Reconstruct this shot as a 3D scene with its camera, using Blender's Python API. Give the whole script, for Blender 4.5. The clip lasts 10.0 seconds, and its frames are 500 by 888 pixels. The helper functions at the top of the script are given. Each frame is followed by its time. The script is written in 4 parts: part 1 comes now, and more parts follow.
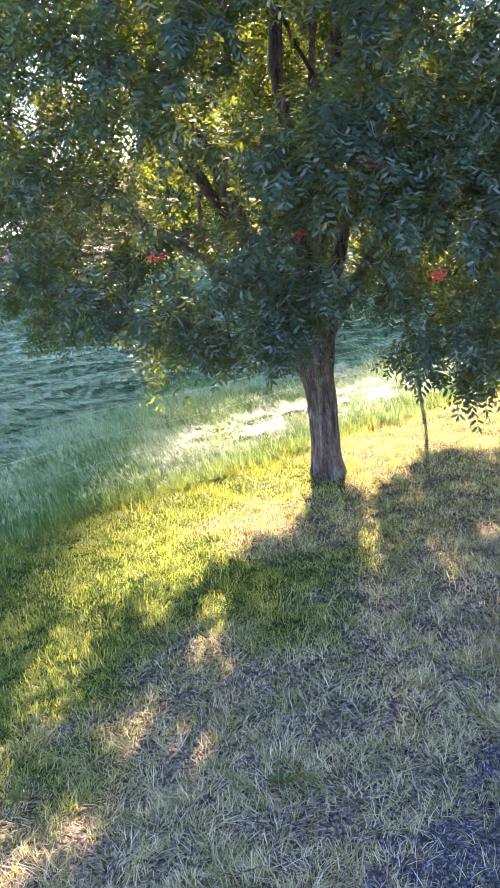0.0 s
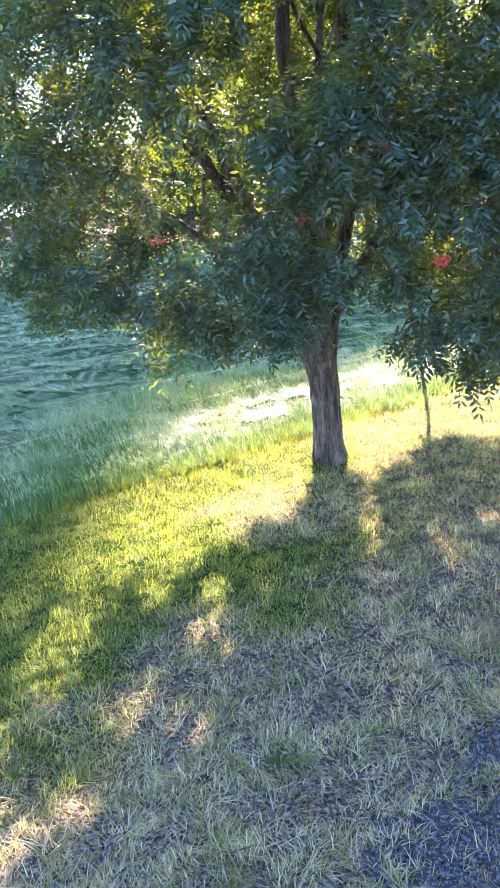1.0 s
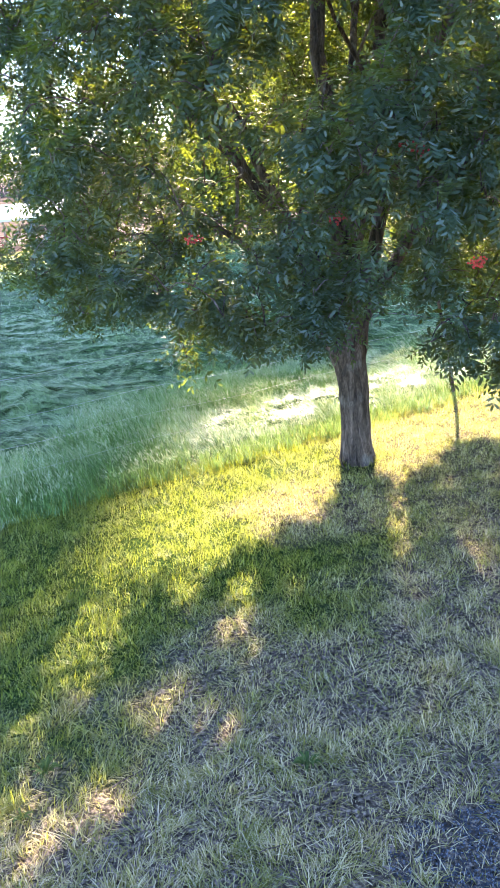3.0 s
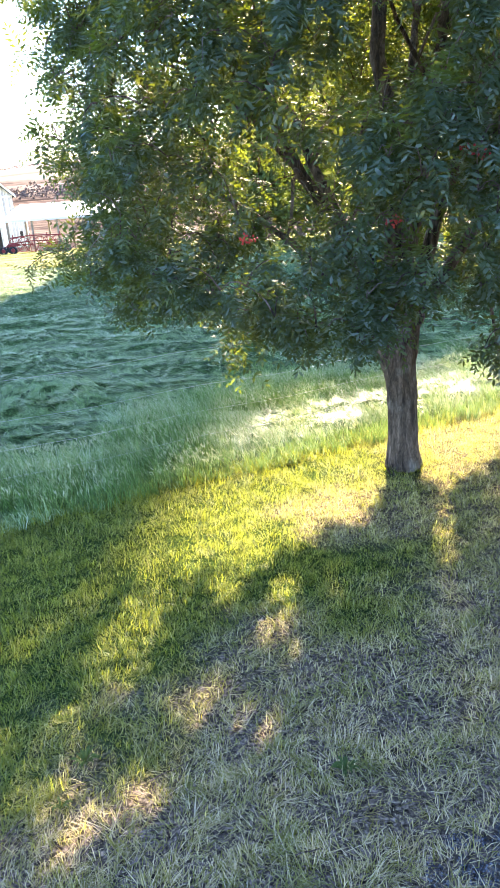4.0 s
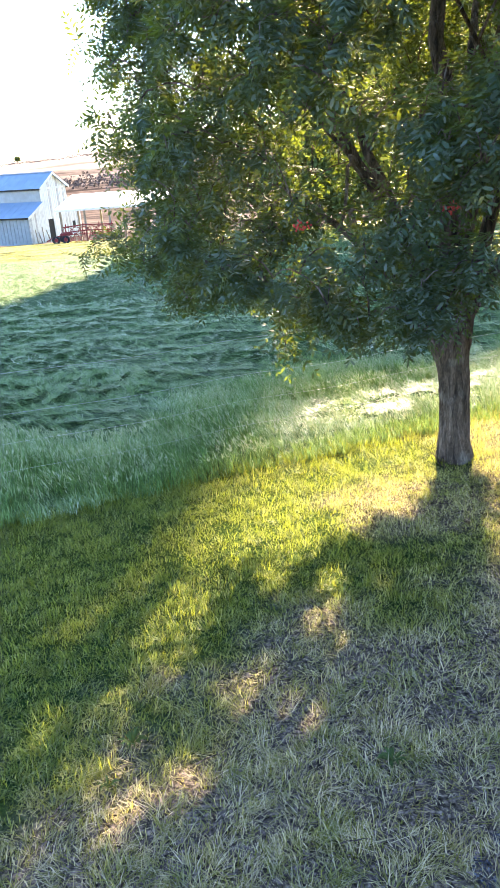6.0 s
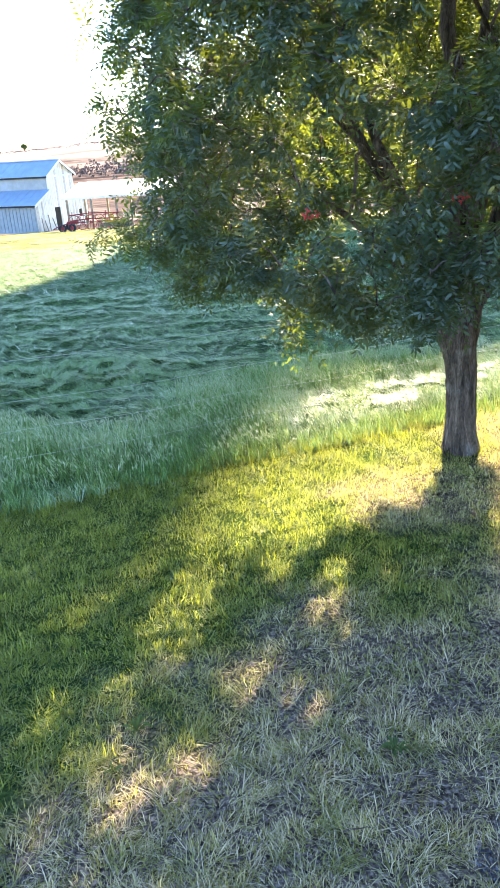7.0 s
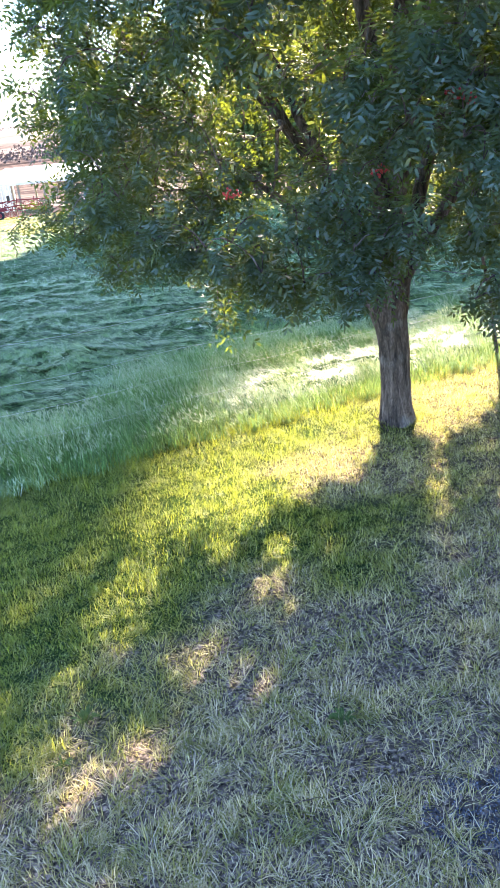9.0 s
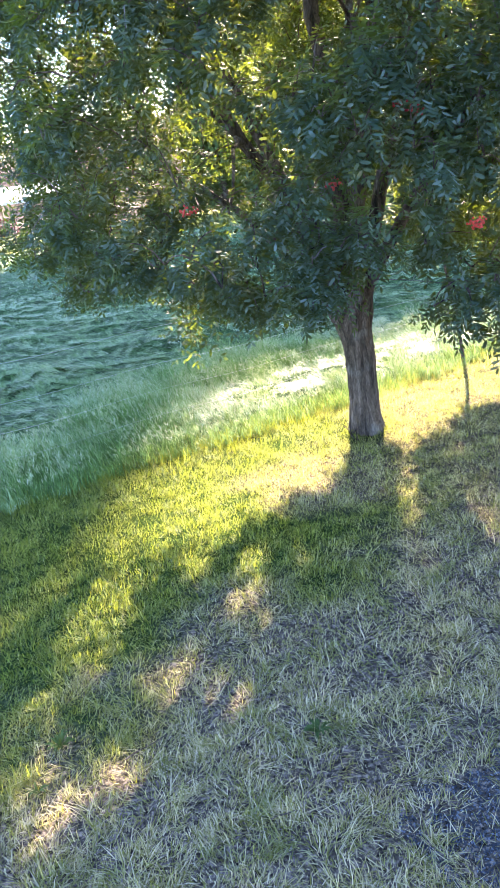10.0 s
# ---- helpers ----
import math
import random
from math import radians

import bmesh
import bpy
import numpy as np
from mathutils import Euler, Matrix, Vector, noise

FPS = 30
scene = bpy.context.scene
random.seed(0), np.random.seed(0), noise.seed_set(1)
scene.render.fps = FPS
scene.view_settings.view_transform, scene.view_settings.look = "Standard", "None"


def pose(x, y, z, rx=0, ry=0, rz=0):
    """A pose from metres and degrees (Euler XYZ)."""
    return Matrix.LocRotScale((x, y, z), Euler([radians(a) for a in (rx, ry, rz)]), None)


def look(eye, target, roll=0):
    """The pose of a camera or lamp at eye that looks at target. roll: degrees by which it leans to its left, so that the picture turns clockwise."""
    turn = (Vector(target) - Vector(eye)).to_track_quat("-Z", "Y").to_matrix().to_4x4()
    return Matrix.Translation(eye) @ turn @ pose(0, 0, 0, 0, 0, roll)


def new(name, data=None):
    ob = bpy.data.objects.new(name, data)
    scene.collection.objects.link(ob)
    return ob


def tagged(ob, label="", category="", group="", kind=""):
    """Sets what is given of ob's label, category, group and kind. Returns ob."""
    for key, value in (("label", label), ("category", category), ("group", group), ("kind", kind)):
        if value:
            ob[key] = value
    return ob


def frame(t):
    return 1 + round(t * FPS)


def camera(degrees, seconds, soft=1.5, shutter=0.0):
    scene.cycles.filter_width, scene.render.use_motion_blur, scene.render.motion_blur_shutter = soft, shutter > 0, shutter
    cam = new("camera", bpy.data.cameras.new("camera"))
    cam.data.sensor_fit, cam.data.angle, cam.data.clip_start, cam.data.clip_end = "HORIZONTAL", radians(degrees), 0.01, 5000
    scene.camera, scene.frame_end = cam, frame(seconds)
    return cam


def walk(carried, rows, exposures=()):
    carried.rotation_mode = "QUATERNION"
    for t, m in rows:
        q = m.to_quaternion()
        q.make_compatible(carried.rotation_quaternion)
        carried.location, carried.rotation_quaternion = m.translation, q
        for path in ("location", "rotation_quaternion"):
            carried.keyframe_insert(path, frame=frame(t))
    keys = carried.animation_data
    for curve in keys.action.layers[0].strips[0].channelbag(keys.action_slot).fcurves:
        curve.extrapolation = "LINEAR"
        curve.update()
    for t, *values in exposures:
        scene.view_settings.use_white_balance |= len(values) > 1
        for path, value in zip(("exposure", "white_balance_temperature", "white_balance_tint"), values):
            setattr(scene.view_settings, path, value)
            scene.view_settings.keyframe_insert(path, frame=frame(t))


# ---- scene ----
import collections

cam = camera(35.53, 10.0, soft=1.0)
PATH = [
    (0, pose(0.0485, 0.0159, 1.6788, 69.865, 5.370, -8.100)),
    (0.5, pose(0.0551, 0.0100, 1.6777, 69.025, 4.876, -7.718)),
    (1, pose(0.0556, 0.0062, 1.6790, 68.797, 4.807, -7.636)),
    (1.5, pose(0.0506, 0.0126, 1.6753, 68.614, 4.872, -7.623)),
    (2, pose(0.0580, 0.0115, 1.6748, 68.573, 5.315, -8.228)),
    (3.5, pose(0.0036, 0.0083, 1.6854, 69.107, 4.075, -3.712)),
    (4, pose(0.0008, 0.0114, 1.6805, 69.263, 3.855, -2.136)),
    (4.5, pose(0.0000, 0.0000, 1.6800, 69.500, 4.000, -1.494)),
    (5, pose(-0.0174, 0.0010, 1.6767, 69.335, 3.777, 0.317)),
    (5.5, pose(-0.0128, 0.0088, 1.6737, 69.104, 4.296, 1.189)),
    (7, pose(-0.0207, 0.0144, 1.6655, 68.132, 3.790, 1.920)),
    (7.5, pose(-0.0159, 0.0149, 1.6643, 67.494, 3.606, 2.150)),
    (8, pose(-0.0195, 0.0249, 1.6603, 66.290, 3.263, 3.010)),
    (8.5, pose(0.0035, 0.0250, 1.6573, 66.220, 4.365, -1.281)),
    (9, pose(0.0256, 0.0181, 1.6628, 66.372, 5.362, -2.980)),
    (9.5, pose(0.0370, 0.0240, 1.6571, 66.153, 5.911, -4.019)),
    (10, pose(0.0698, 0.0112, 1.6638, 67.082, 6.933, -5.448)),
]
walk(cam, PATH, [(0.0, 3.64, 6150, 31), (1.0, 3.82, 5800, 26), (2.0, 3.80, 5800, 24), (3.5, 3.62, 6200, 18), (4.5, 3.52, 6300, 18), (5.5, 3.36, 6400, 17), (7.0, 3.49, 6100, 16), (8.5, 3.56, 6000, 19), (9.5, 3.70, 5900, 20), (10.0, 3.76, 5950, 20)])

# ---- light ----
SUN_AZ, SUN_EL = 13.5, 25.0
world = bpy.data.worlds.new("sky")
scene.world = world
world.use_nodes = True
wn = world.node_tree.nodes
sky = wn.new("ShaderNodeTexSky")
sky.sky_type = "NISHITA"
sky.sun_disc = False
sky.sun_elevation = radians(SUN_EL)
sky.sun_rotation = radians(SUN_AZ)
sky.altitude, sky.air_density, sky.dust_density, sky.ozone_density = 300, 1.0, 0.2, 3.0
wn["Background"].inputs["Strength"].default_value = 0.092
world.node_tree.links.new(sky.outputs[0], wn["Background"].inputs["Color"])
sun = new("sun", bpy.data.lights.new("sun", "SUN"))
sun.data.energy, sun.data.angle, sun.data.color = 5.0, radians(0.55), (1.0, 0.81, 0.52)
sun_dir = Vector((math.sin(radians(SUN_AZ)) * math.cos(radians(SUN_EL)), math.cos(radians(SUN_AZ)) * math.cos(radians(SUN_EL)), math.sin(radians(SUN_EL))))
sun.matrix_world = look(sun_dir * 60, (0, 0, 0))


# ---- materials ----
def material(name):
    m = bpy.data.materials.new(name)
    m.use_nodes = True
    nt = m.node_tree
    nt.nodes.clear()
    return m, nt, nt.nodes.new("ShaderNodeOutputMaterial")


def link(nt, a, b):
    nt.links.new(a, b)


def coords(nt, kind="Object"):
    return nt.nodes.new("ShaderNodeTexCoord").outputs[kind]


def noise_tex(nt, vec, scale, detail=3.0, rough=0.55):
    n = nt.nodes.new("ShaderNodeTexNoise")
    n.inputs["Scale"].default_value, n.inputs["Detail"].default_value, n.inputs["Roughness"].default_value = scale, detail, rough
    if vec is not None:
        link(nt, vec, n.inputs["Vector"])
    return n.outputs["Fac"]


def stretch(nt, vec, sx, sy, sz, rz=0.0):
    n = nt.nodes.new("ShaderNodeMapping")
    n.inputs["Scale"].default_value = (sx, sy, sz)
    n.inputs["Rotation"].default_value = (0, 0, rz)
    link(nt, vec, n.inputs["Vector"])
    return n.outputs[0]


def ramp(nt, fac, stops):
    n = nt.nodes.new("ShaderNodeValToRGB")
    el = n.color_ramp.elements
    while len(el) < len(stops):
        el.new(0.5)
    for e, (p, c) in zip(el, stops):
        e.position, e.color = p, (*c, 1)
    link(nt, fac, n.inputs[0])
    return n.outputs[0]


def mix(nt, fac, a, b):
    n = nt.nodes.new("ShaderNodeMix")
    n.data_type = "RGBA"
    for sock, v in ((n.inputs[0], fac), (n.inputs[6], a), (n.inputs[7], b)):
        if isinstance(v, (int, float)):
            sock.default_value = v
        elif isinstance(v, tuple):
            sock.default_value = (*v, 1)
        else:
            link(nt, v, sock)
    return n.outputs[2]


def maths(nt, op, a, b=0.0, c=None, clamp=False):
    n = nt.nodes.new("ShaderNodeMath")
    n.operation, n.use_clamp = op, clamp
    for sock, v in zip(n.inputs, (a, b, c)):
        if v is None:
            continue
        if isinstance(v, (int, float)):
            sock.default_value = v
        else:
            link(nt, v, sock)
    return n.outputs[0]


def span(nt, v, lo, hi):
    n = nt.nodes.new("ShaderNodeMapRange")
    n.interpolation_type = "SMOOTHSTEP"
    n.inputs[1].default_value, n.inputs[2].default_value = lo, hi
    link(nt, v, n.inputs[0])
    return n.outputs[0]


def bump(nt, height, strength, dist):
    n = nt.nodes.new("ShaderNodeBump")
    n.inputs["Strength"].default_value, n.inputs["Distance"].default_value = strength, dist
    link(nt, height, n.inputs["Height"])
    return n.outputs[0]


def surface(nt, out, colour, rough=0.8, metal=0.0, normal=None, spec=0.3):
    b = nt.nodes.new("ShaderNodeBsdfPrincipled")
    for sock, v in ((b.inputs["Base Color"], colour), (b.inputs["Roughness"], rough), (b.inputs["Metallic"], metal), (b.inputs["Specular IOR Level"], spec)):
        if isinstance(v, (int, float)):
            sock.default_value = v
        elif isinstance(v, tuple):
            sock.default_value = (*v, 1)
        else:
            link(nt, v, sock)
    if normal is not None:
        link(nt, normal, b.inputs["Normal"])
    link(nt, b.outputs[0], out.inputs[0])
    return b


def leafy(nt, out, colour, back, share, rough=0.45, spec=0.35):
    """A thin leaf: reflects colour, lets light of the colour back through."""
    b = nt.nodes.new("ShaderNodeBsdfPrincipled")
    b.inputs["Roughness"].default_value = rough
    b.inputs["Specular IOR Level"].default_value = spec
    link(nt, colour, b.inputs["Base Color"])
    t = nt.nodes.new("ShaderNodeBsdfTranslucent")
    link(nt, back, t.inputs["Color"])
    s = nt.nodes.new("ShaderNodeMixShader")
    s.inputs[0].default_value = share
    link(nt, b.outputs[0], s.inputs[1])
    link(nt, t.outputs[0], s.inputs[2])
    link(nt, s.outputs[0], out.inputs[0])


def island(nt):
    return nt.nodes.new("ShaderNodeNewGeometry").outputs["Random Per Island"]


def xyz(nt):
    s = nt.nodes.new("ShaderNodeSeparateXYZ")
    link(nt, nt.nodes.new("ShaderNodeNewGeometry").outputs["Position"], s.inputs[0])
    return s.outputs


def edge_of_field(nt):
    """Metres past the line where the lawn meets the tall grass."""
    x, y, _ = xyz(nt)
    return maths(nt, "MULTIPLY", maths(nt, "SUBTRACT", y, maths(nt, "MULTIPLY_ADD", x, 0.53, 4.97)), 0.883)


def dryness(nt, pos):
    """How dead the turf is: bare and straw-coloured near the drive, greener towards the meadow."""
    d = edge_of_field(nt)
    x, y, _ = xyz(nt)
    v = maths(nt, "MULTIPLY_ADD", x, -0.25, d)
    n = maths(nt, "MULTIPLY_ADD", noise_tex(nt, pos, 1.9, 4), 2.2, -1.1)
    far = span(nt, maths(nt, "ADD", v, n), -1.75, -2.45)
    # worn turf at the foot of the tree
    dx, dy = maths(nt, "SUBTRACT", x, 0.72), maths(nt, "SUBTRACT", y, 4.12)
    r = maths(nt, "SQRT", maths(nt, "ADD", maths(nt, "MULTIPLY", dx, dx), maths(nt, "MULTIPLY", dy, dy)))
    worn = maths(nt, "MULTIPLY", span(nt, maths(nt, "MULTIPLY_ADD", n, 0.5, r), 0.72, 0.30), 0.95)
    right = maths(nt, "MULTIPLY", span(nt, maths(nt, "ADD", x, n), 0.6, 1.4), 0.85)
    return maths(nt, "MAXIMUM", maths(nt, "MAXIMUM", far, worn), right)


def make_ground():
    m, nt, out = material("earth_and_turf")
    pos = nt.nodes.new("ShaderNodeNewGeometry").outputs["Position"]
    x, y, z = xyz(nt)
    fine = noise_tex(nt, pos, 60, 4, 0.7)
    mid = noise_tex(nt, pos, 9, 4)
    straw = ramp(nt, fine, [(0.34, (0.010, 0.008, 0.006)), (0.50, (0.085, 0.068, 0.051)), (0.68, (0.33, 0.26, 0.20))])
    turf = ramp(nt, fine, [(0.34, (0.008, 0.016, 0.004)), (0.55, (0.035, 0.058, 0.014)), (0.75, (0.11, 0.13, 0.045))])
    lawn = mix(nt, dryness(nt, pos), turf, straw)
    # the drive's gravel begins behind the turf
    gravel_mask = span(nt, maths(nt, "ADD", maths(nt, "MULTIPLY_ADD", x, 0.75, maths(nt, "MULTIPLY", y, -1.0)), maths(nt, "MULTIPLY_ADD", noise_tex(nt, pos, 2.6, 3), 1.0, -0.5)), -0.55, -0.25)
    vor = nt.nodes.new("ShaderNodeTexVoronoi")
    vor.inputs["Scale"].default_value = 190
    link(nt, pos, vor.inputs["Vector"])
    stones = ramp(nt, vor.outputs["Distance"], [(0.0, (0.10, 0.102, 0.108)), (0.5, (0.052, 0.054, 0.058)), (0.8, (0.014, 0.014, 0.015))])
    lawn = mix(nt, gravel_mask, lawn, stones)
    field = ramp(nt, mid, [(0.3, (0.015, 0.028, 0.010)), (0.6, (0.05, 0.08, 0.03)), (0.8, (0.10, 0.14, 0.06))])
    near = mix(nt, span(nt, edge_of_field(nt), -0.05, 0.1), lawn, field)
    # dark blotches put the yard's shadow patches and dirt into its colour
    yard = ramp(nt, noise_tex(nt, stretch(nt, pos, 0.5, 1.0, 1.0, 0.2), 0.55, 5, 0.65), [(0.38, (0.035, 0.035, 0.014)), (0.46, (0.13, 0.125, 0.04)), (0.58, (0.26, 0.24, 0.085))])
    near = mix(nt, span(nt, y, 30.0, 44.0), near, yard)
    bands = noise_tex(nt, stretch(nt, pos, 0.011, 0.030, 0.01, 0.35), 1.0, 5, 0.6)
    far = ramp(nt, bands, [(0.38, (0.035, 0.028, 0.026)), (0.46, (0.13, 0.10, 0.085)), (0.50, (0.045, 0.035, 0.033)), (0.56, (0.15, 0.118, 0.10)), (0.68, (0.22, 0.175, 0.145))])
    # the plain pales beyond 430 m: haze and glare put into its colour
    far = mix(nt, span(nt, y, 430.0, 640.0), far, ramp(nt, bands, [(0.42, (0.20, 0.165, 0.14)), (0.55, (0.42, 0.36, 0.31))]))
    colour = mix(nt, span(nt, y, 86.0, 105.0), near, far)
    h = maths(nt, "ADD", maths(nt, "MULTIPLY", fine, 0.02), maths(nt, "MULTIPLY", mid, 0.05))
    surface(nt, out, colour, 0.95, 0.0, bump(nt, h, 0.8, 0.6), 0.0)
    return m


def make_lawn_blades():
    m, nt, out = material("lawn_blades")
    pos = nt.nodes.new("ShaderNodeNewGeometry").outputs["Position"]
    r = island(nt)
    green = ramp(nt, r, [(0.0, (0.012, 0.032, 0.006)), (0.5, (0.052, 0.108, 0.020)), (0.8, (0.15, 0.21, 0.05)), (1.0, (0.42, 0.39, 0.16))])
    straw = ramp(nt, r, [(0.0, (0.035, 0.045, 0.018)), (0.3, (0.18, 0.15, 0.088)), (0.65, (0.55, 0.42, 0.285)), (1.0, (0.88, 0.74, 0.54))])
    wiry = ramp(nt, r, [(0.0, (0.026, 0.04, 0.015)), (0.5, (0.135, 0.15, 0.074)), (0.85, (0.39, 0.35, 0.23)), (1.0, (0.70, 0.61, 0.46))])
    straw = mix(nt, span(nt, noise_tex(nt, pos, 4.5, 4, 0.65), 0.49, 0.62), straw, wiry)
    rusty = ramp(nt, r, [(0.0, (0.08, 0.05, 0.03)), (0.5, (0.24, 0.15, 0.10)), (1.0, (0.55, 0.40, 0.30))])
    straw = mix(nt, maths(nt, "MULTIPLY", span(nt, noise_tex(nt, pos, 3.1, 3, 0.6), 0.56, 0.68), 0.7), straw, rusty)
    c = mix(nt, dryness(nt, pos), green, straw)
    back = mix(nt, 0.68, c, (0.50, 0.53, 0.028))
    leafy(nt, out, c, back, 0.54, 0.5, 0.3)
    return m


def make_meadow_blades():
    m, nt, out = material("meadow_blades")
    pos = nt.nodes.new("ShaderNodeNewGeometry").outputs["Position"]
    r = island(nt)
    a = ramp(nt, r, [(0.0, (0.016, 0.050, 0.009)), (0.5, (0.095, 0.21, 0.044)), (0.85, (0.18, 0.31, 0.085)), (1.0, (0.40, 0.50, 0.25))])
    b = ramp(nt, r, [(0.0, (0.045, 0.11, 0.03)), (0.4, (0.16, 0.275, 0.09)), (0.75, (0.33, 0.44, 0.22)), (1.0, (0.60, 0.66, 0.46))])
    far = ramp(nt, r, [(0.0, (0.04, 0.10, 0.02)), (0.6, (0.12, 0.22, 0.065)), (1.0, (0.19, 0.28, 0.10))])
    d = edge_of_field(nt)
    east, y, _ = xyz(nt)
    # heads of grass gone pale, in drifts and along the edge
    silver = maths(nt, "MULTIPLY", maths(nt, "MULTIPLY", span(nt, d, 0.16, 0.4), span(nt, d, 1.5, 0.9)), span(nt, east, -0.6, 0.3))
    heads = maths(nt, "MULTIPLY", span(nt, d, 0.25, 0.5), span(nt, d, 1.0, 0.6))
    patch = maths(nt, "MULTIPLY_ADD", silver, 0.15, noise_tex(nt, stretch(nt, pos, 0.6, 1.3, 1.0, 0.4), 1.1, 4, 0.6))
    patch = maths(nt, "MULTIPLY_ADD", heads, 0.05, patch)
    c = mix(nt, span(nt, patch, 0.47, 0.64), a, b)
    c = mix(nt, span(nt, y, 15.0, 26.0), c, far)
    back = mix(nt, 0.5, c, (0.42, 0.50, 0.11))
    leafy(nt, out, c, back, 0.27, 0.5, 0.22)
    return m


def make_leaf(name, dark, mid, pale, through_colour, share=0.42):
    m, nt, out = material(name)
    r = island(nt)
    pos = coords(nt)
    c = ramp(nt, r, [(0.0, dark), (0.62, mid), (0.88, tuple((m + p) / 2 for m, p in zip(mid, pale))), (1.0, pale)])
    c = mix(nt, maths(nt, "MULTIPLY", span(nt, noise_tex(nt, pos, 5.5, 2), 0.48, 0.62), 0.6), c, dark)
    c = mix(nt, maths(nt, "MULTIPLY", noise_tex(nt, pos, 2.2, 2), 0.5), c, mid)
    back = mix(nt, 0.6, c, through_colour)
    leafy(nt, out, c, back, share, 0.6, 0.10)
    return m


def make_bark():
    m, nt, out = material("bark")
    pos = coords(nt)
    ridges = noise_tex(nt, stretch(nt, pos, 16, 16, 2.6), 1.6, 5, 0.65)
    patch = noise_tex(nt, pos, 5, 3)
    warp = nt.nodes.new("ShaderNodeVectorMath")
    warp.operation = "ADD"
    wob = nt.nodes.new("ShaderNodeTexNoise")
    wob.inputs["Scale"].default_value = 14
    link(nt, pos, wob.inputs["Vector"])
    half = nt.nodes.new("ShaderNodeVectorMath")
    half.operation = "SCALE"
    half.inputs["Scale"].default_value = 0.06
    link(nt, wob.outputs["Color"], half.inputs[0])
    link(nt, pos, warp.inputs[0])
    link(nt, half.outputs[0], warp.inputs[1])
    plates = nt.nodes.new("ShaderNodeTexVoronoi")
    plates.feature = "DISTANCE_TO_EDGE"
    plates.inputs["Scale"].default_value = 1.0
    link(nt, stretch(nt, warp.outputs[0], 64, 64, 9), plates.inputs["Vector"])
    crack = maths(nt, "MULTIPLY_ADD", span(nt, plates.outputs["Distance"], 0.0, 0.2), 0.38, 0.62)
    c = ramp(nt, ridges, [(0.36, (0.03, 0.022, 0.017)), (0.48, (0.105, 0.076, 0.056)), (0.68, (0.225, 0.17, 0.13))])
    c = mix(nt, span(nt, patch, 0.52, 0.68), c, (0.22, 0.19, 0.16))
    c = mix(nt, crack, (0.022, 0.016, 0.012), c)
    h = maths(nt, "ADD", maths(nt, "MULTIPLY", crack, 0.7), ridges)
    surface(nt, out, c, 0.9, 0.0, bump(nt, h, 1.0, 0.02), 0.2)
    return m


def make_plain(name, colour, rough=0.6, metal=0.0, grain=12.0, depth=0.25):
    m, nt, out = material(name)
    n = noise_tex(nt, coords(nt), grain, 4)
    big = noise_tex(nt, coords(nt), grain * 0.13, 3)
    f = maths(nt, "ADD", maths(nt, "MULTIPLY", n, 0.5), maths(nt, "MULTIPLY", big, 0.5))
    lo = tuple(v * (1 - depth) for v in colour)
    hi = tuple(min(1.0, v * (1 + depth)) for v in colour)
    surface(nt, out, ramp(nt, f, [(0.35, lo), (0.65, hi)]), rough, metal, bump(nt, n, 0.2, 0.01))
    return m


def make_thatch():
    m, nt, out = material("thatch")
    pos = nt.nodes.new("ShaderNodeNewGeometry").outputs["Position"]
    combed = noise_tex(nt, stretch(nt, pos, 1.0, 5.0, 3.0, 0.3), 9.0, 5, 0.7)
    fine = noise_tex(nt, stretch(nt, pos, 6.0, 30.0, 10.0, 0.3), 4.0, 4, 0.7)
    f = maths(nt, "ADD", maths(nt, "MULTIPLY", combed, 0.5), maths(nt, "MULTIPLY", fine, 0.5))
    c = ramp(nt, f, [(0.38, (0.008, 0.020, 0.005)), (0.47, (0.035, 0.075, 0.017)), (0.56, (0.085, 0.16, 0.042)), (0.70, (0.18, 0.28, 0.09))])
    surface(nt, out, c, 0.8, 0.0, bump(nt, f, 1.0, 0.08), 0.2)
    return m


GROUND = make_ground()
THATCH = make_thatch()
LAWN = make_lawn_blades()
MEADOW = make_meadow_blades()
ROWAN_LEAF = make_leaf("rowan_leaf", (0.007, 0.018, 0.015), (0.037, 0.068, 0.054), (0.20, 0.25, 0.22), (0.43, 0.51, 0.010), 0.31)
FAR_LEAF = make_leaf("distant_leaf", (0.04, 0.06, 0.02), (0.07, 0.10, 0.03), (0.12, 0.15, 0.05), (0.30, 0.30, 0.03), 0.12)
BARK = make_bark()
def make_chips():
    m, nt, out = material("gravel_chips")
    surface(nt, out, ramp(nt, island(nt), [(0.0, (0.016, 0.018, 0.023)), (0.6, (0.05, 0.055, 0.066)), (1.0, (0.19, 0.20, 0.22))]), 0.85)
    return m


CHIPS = make_chips()
WHITE = make_plain("weathered_white_boards", (0.66, 0.65, 0.63), 0.8, 0, 3.0, 0.15)
OLD_WHITE = make_plain("worn_white_boards", (0.50, 0.48, 0.46), 0.85, 0, 4.0, 0.3)
STEEL = make_plain("galvanised_sheet", (0.29, 0.31, 0.33), 0.6, 0.1, 2.0, 0.15)
ROOF = make_plain("blue_roof_sheet", (0.20, 0.28, 0.38), 0.5, 0.1, 1.5, 0.12)
TIMBER = make_plain("grey_timber", (0.24, 0.20, 0.16), 0.85, 0, 20, 0.35)
RED = make_plain("red_machine_paint", (0.22, 0.03, 0.03), 0.6, 0, 8, 0.25)
RUBBER = make_plain("rubber", (0.025, 0.025, 0.027), 0.8, 0, 20, 0.2)
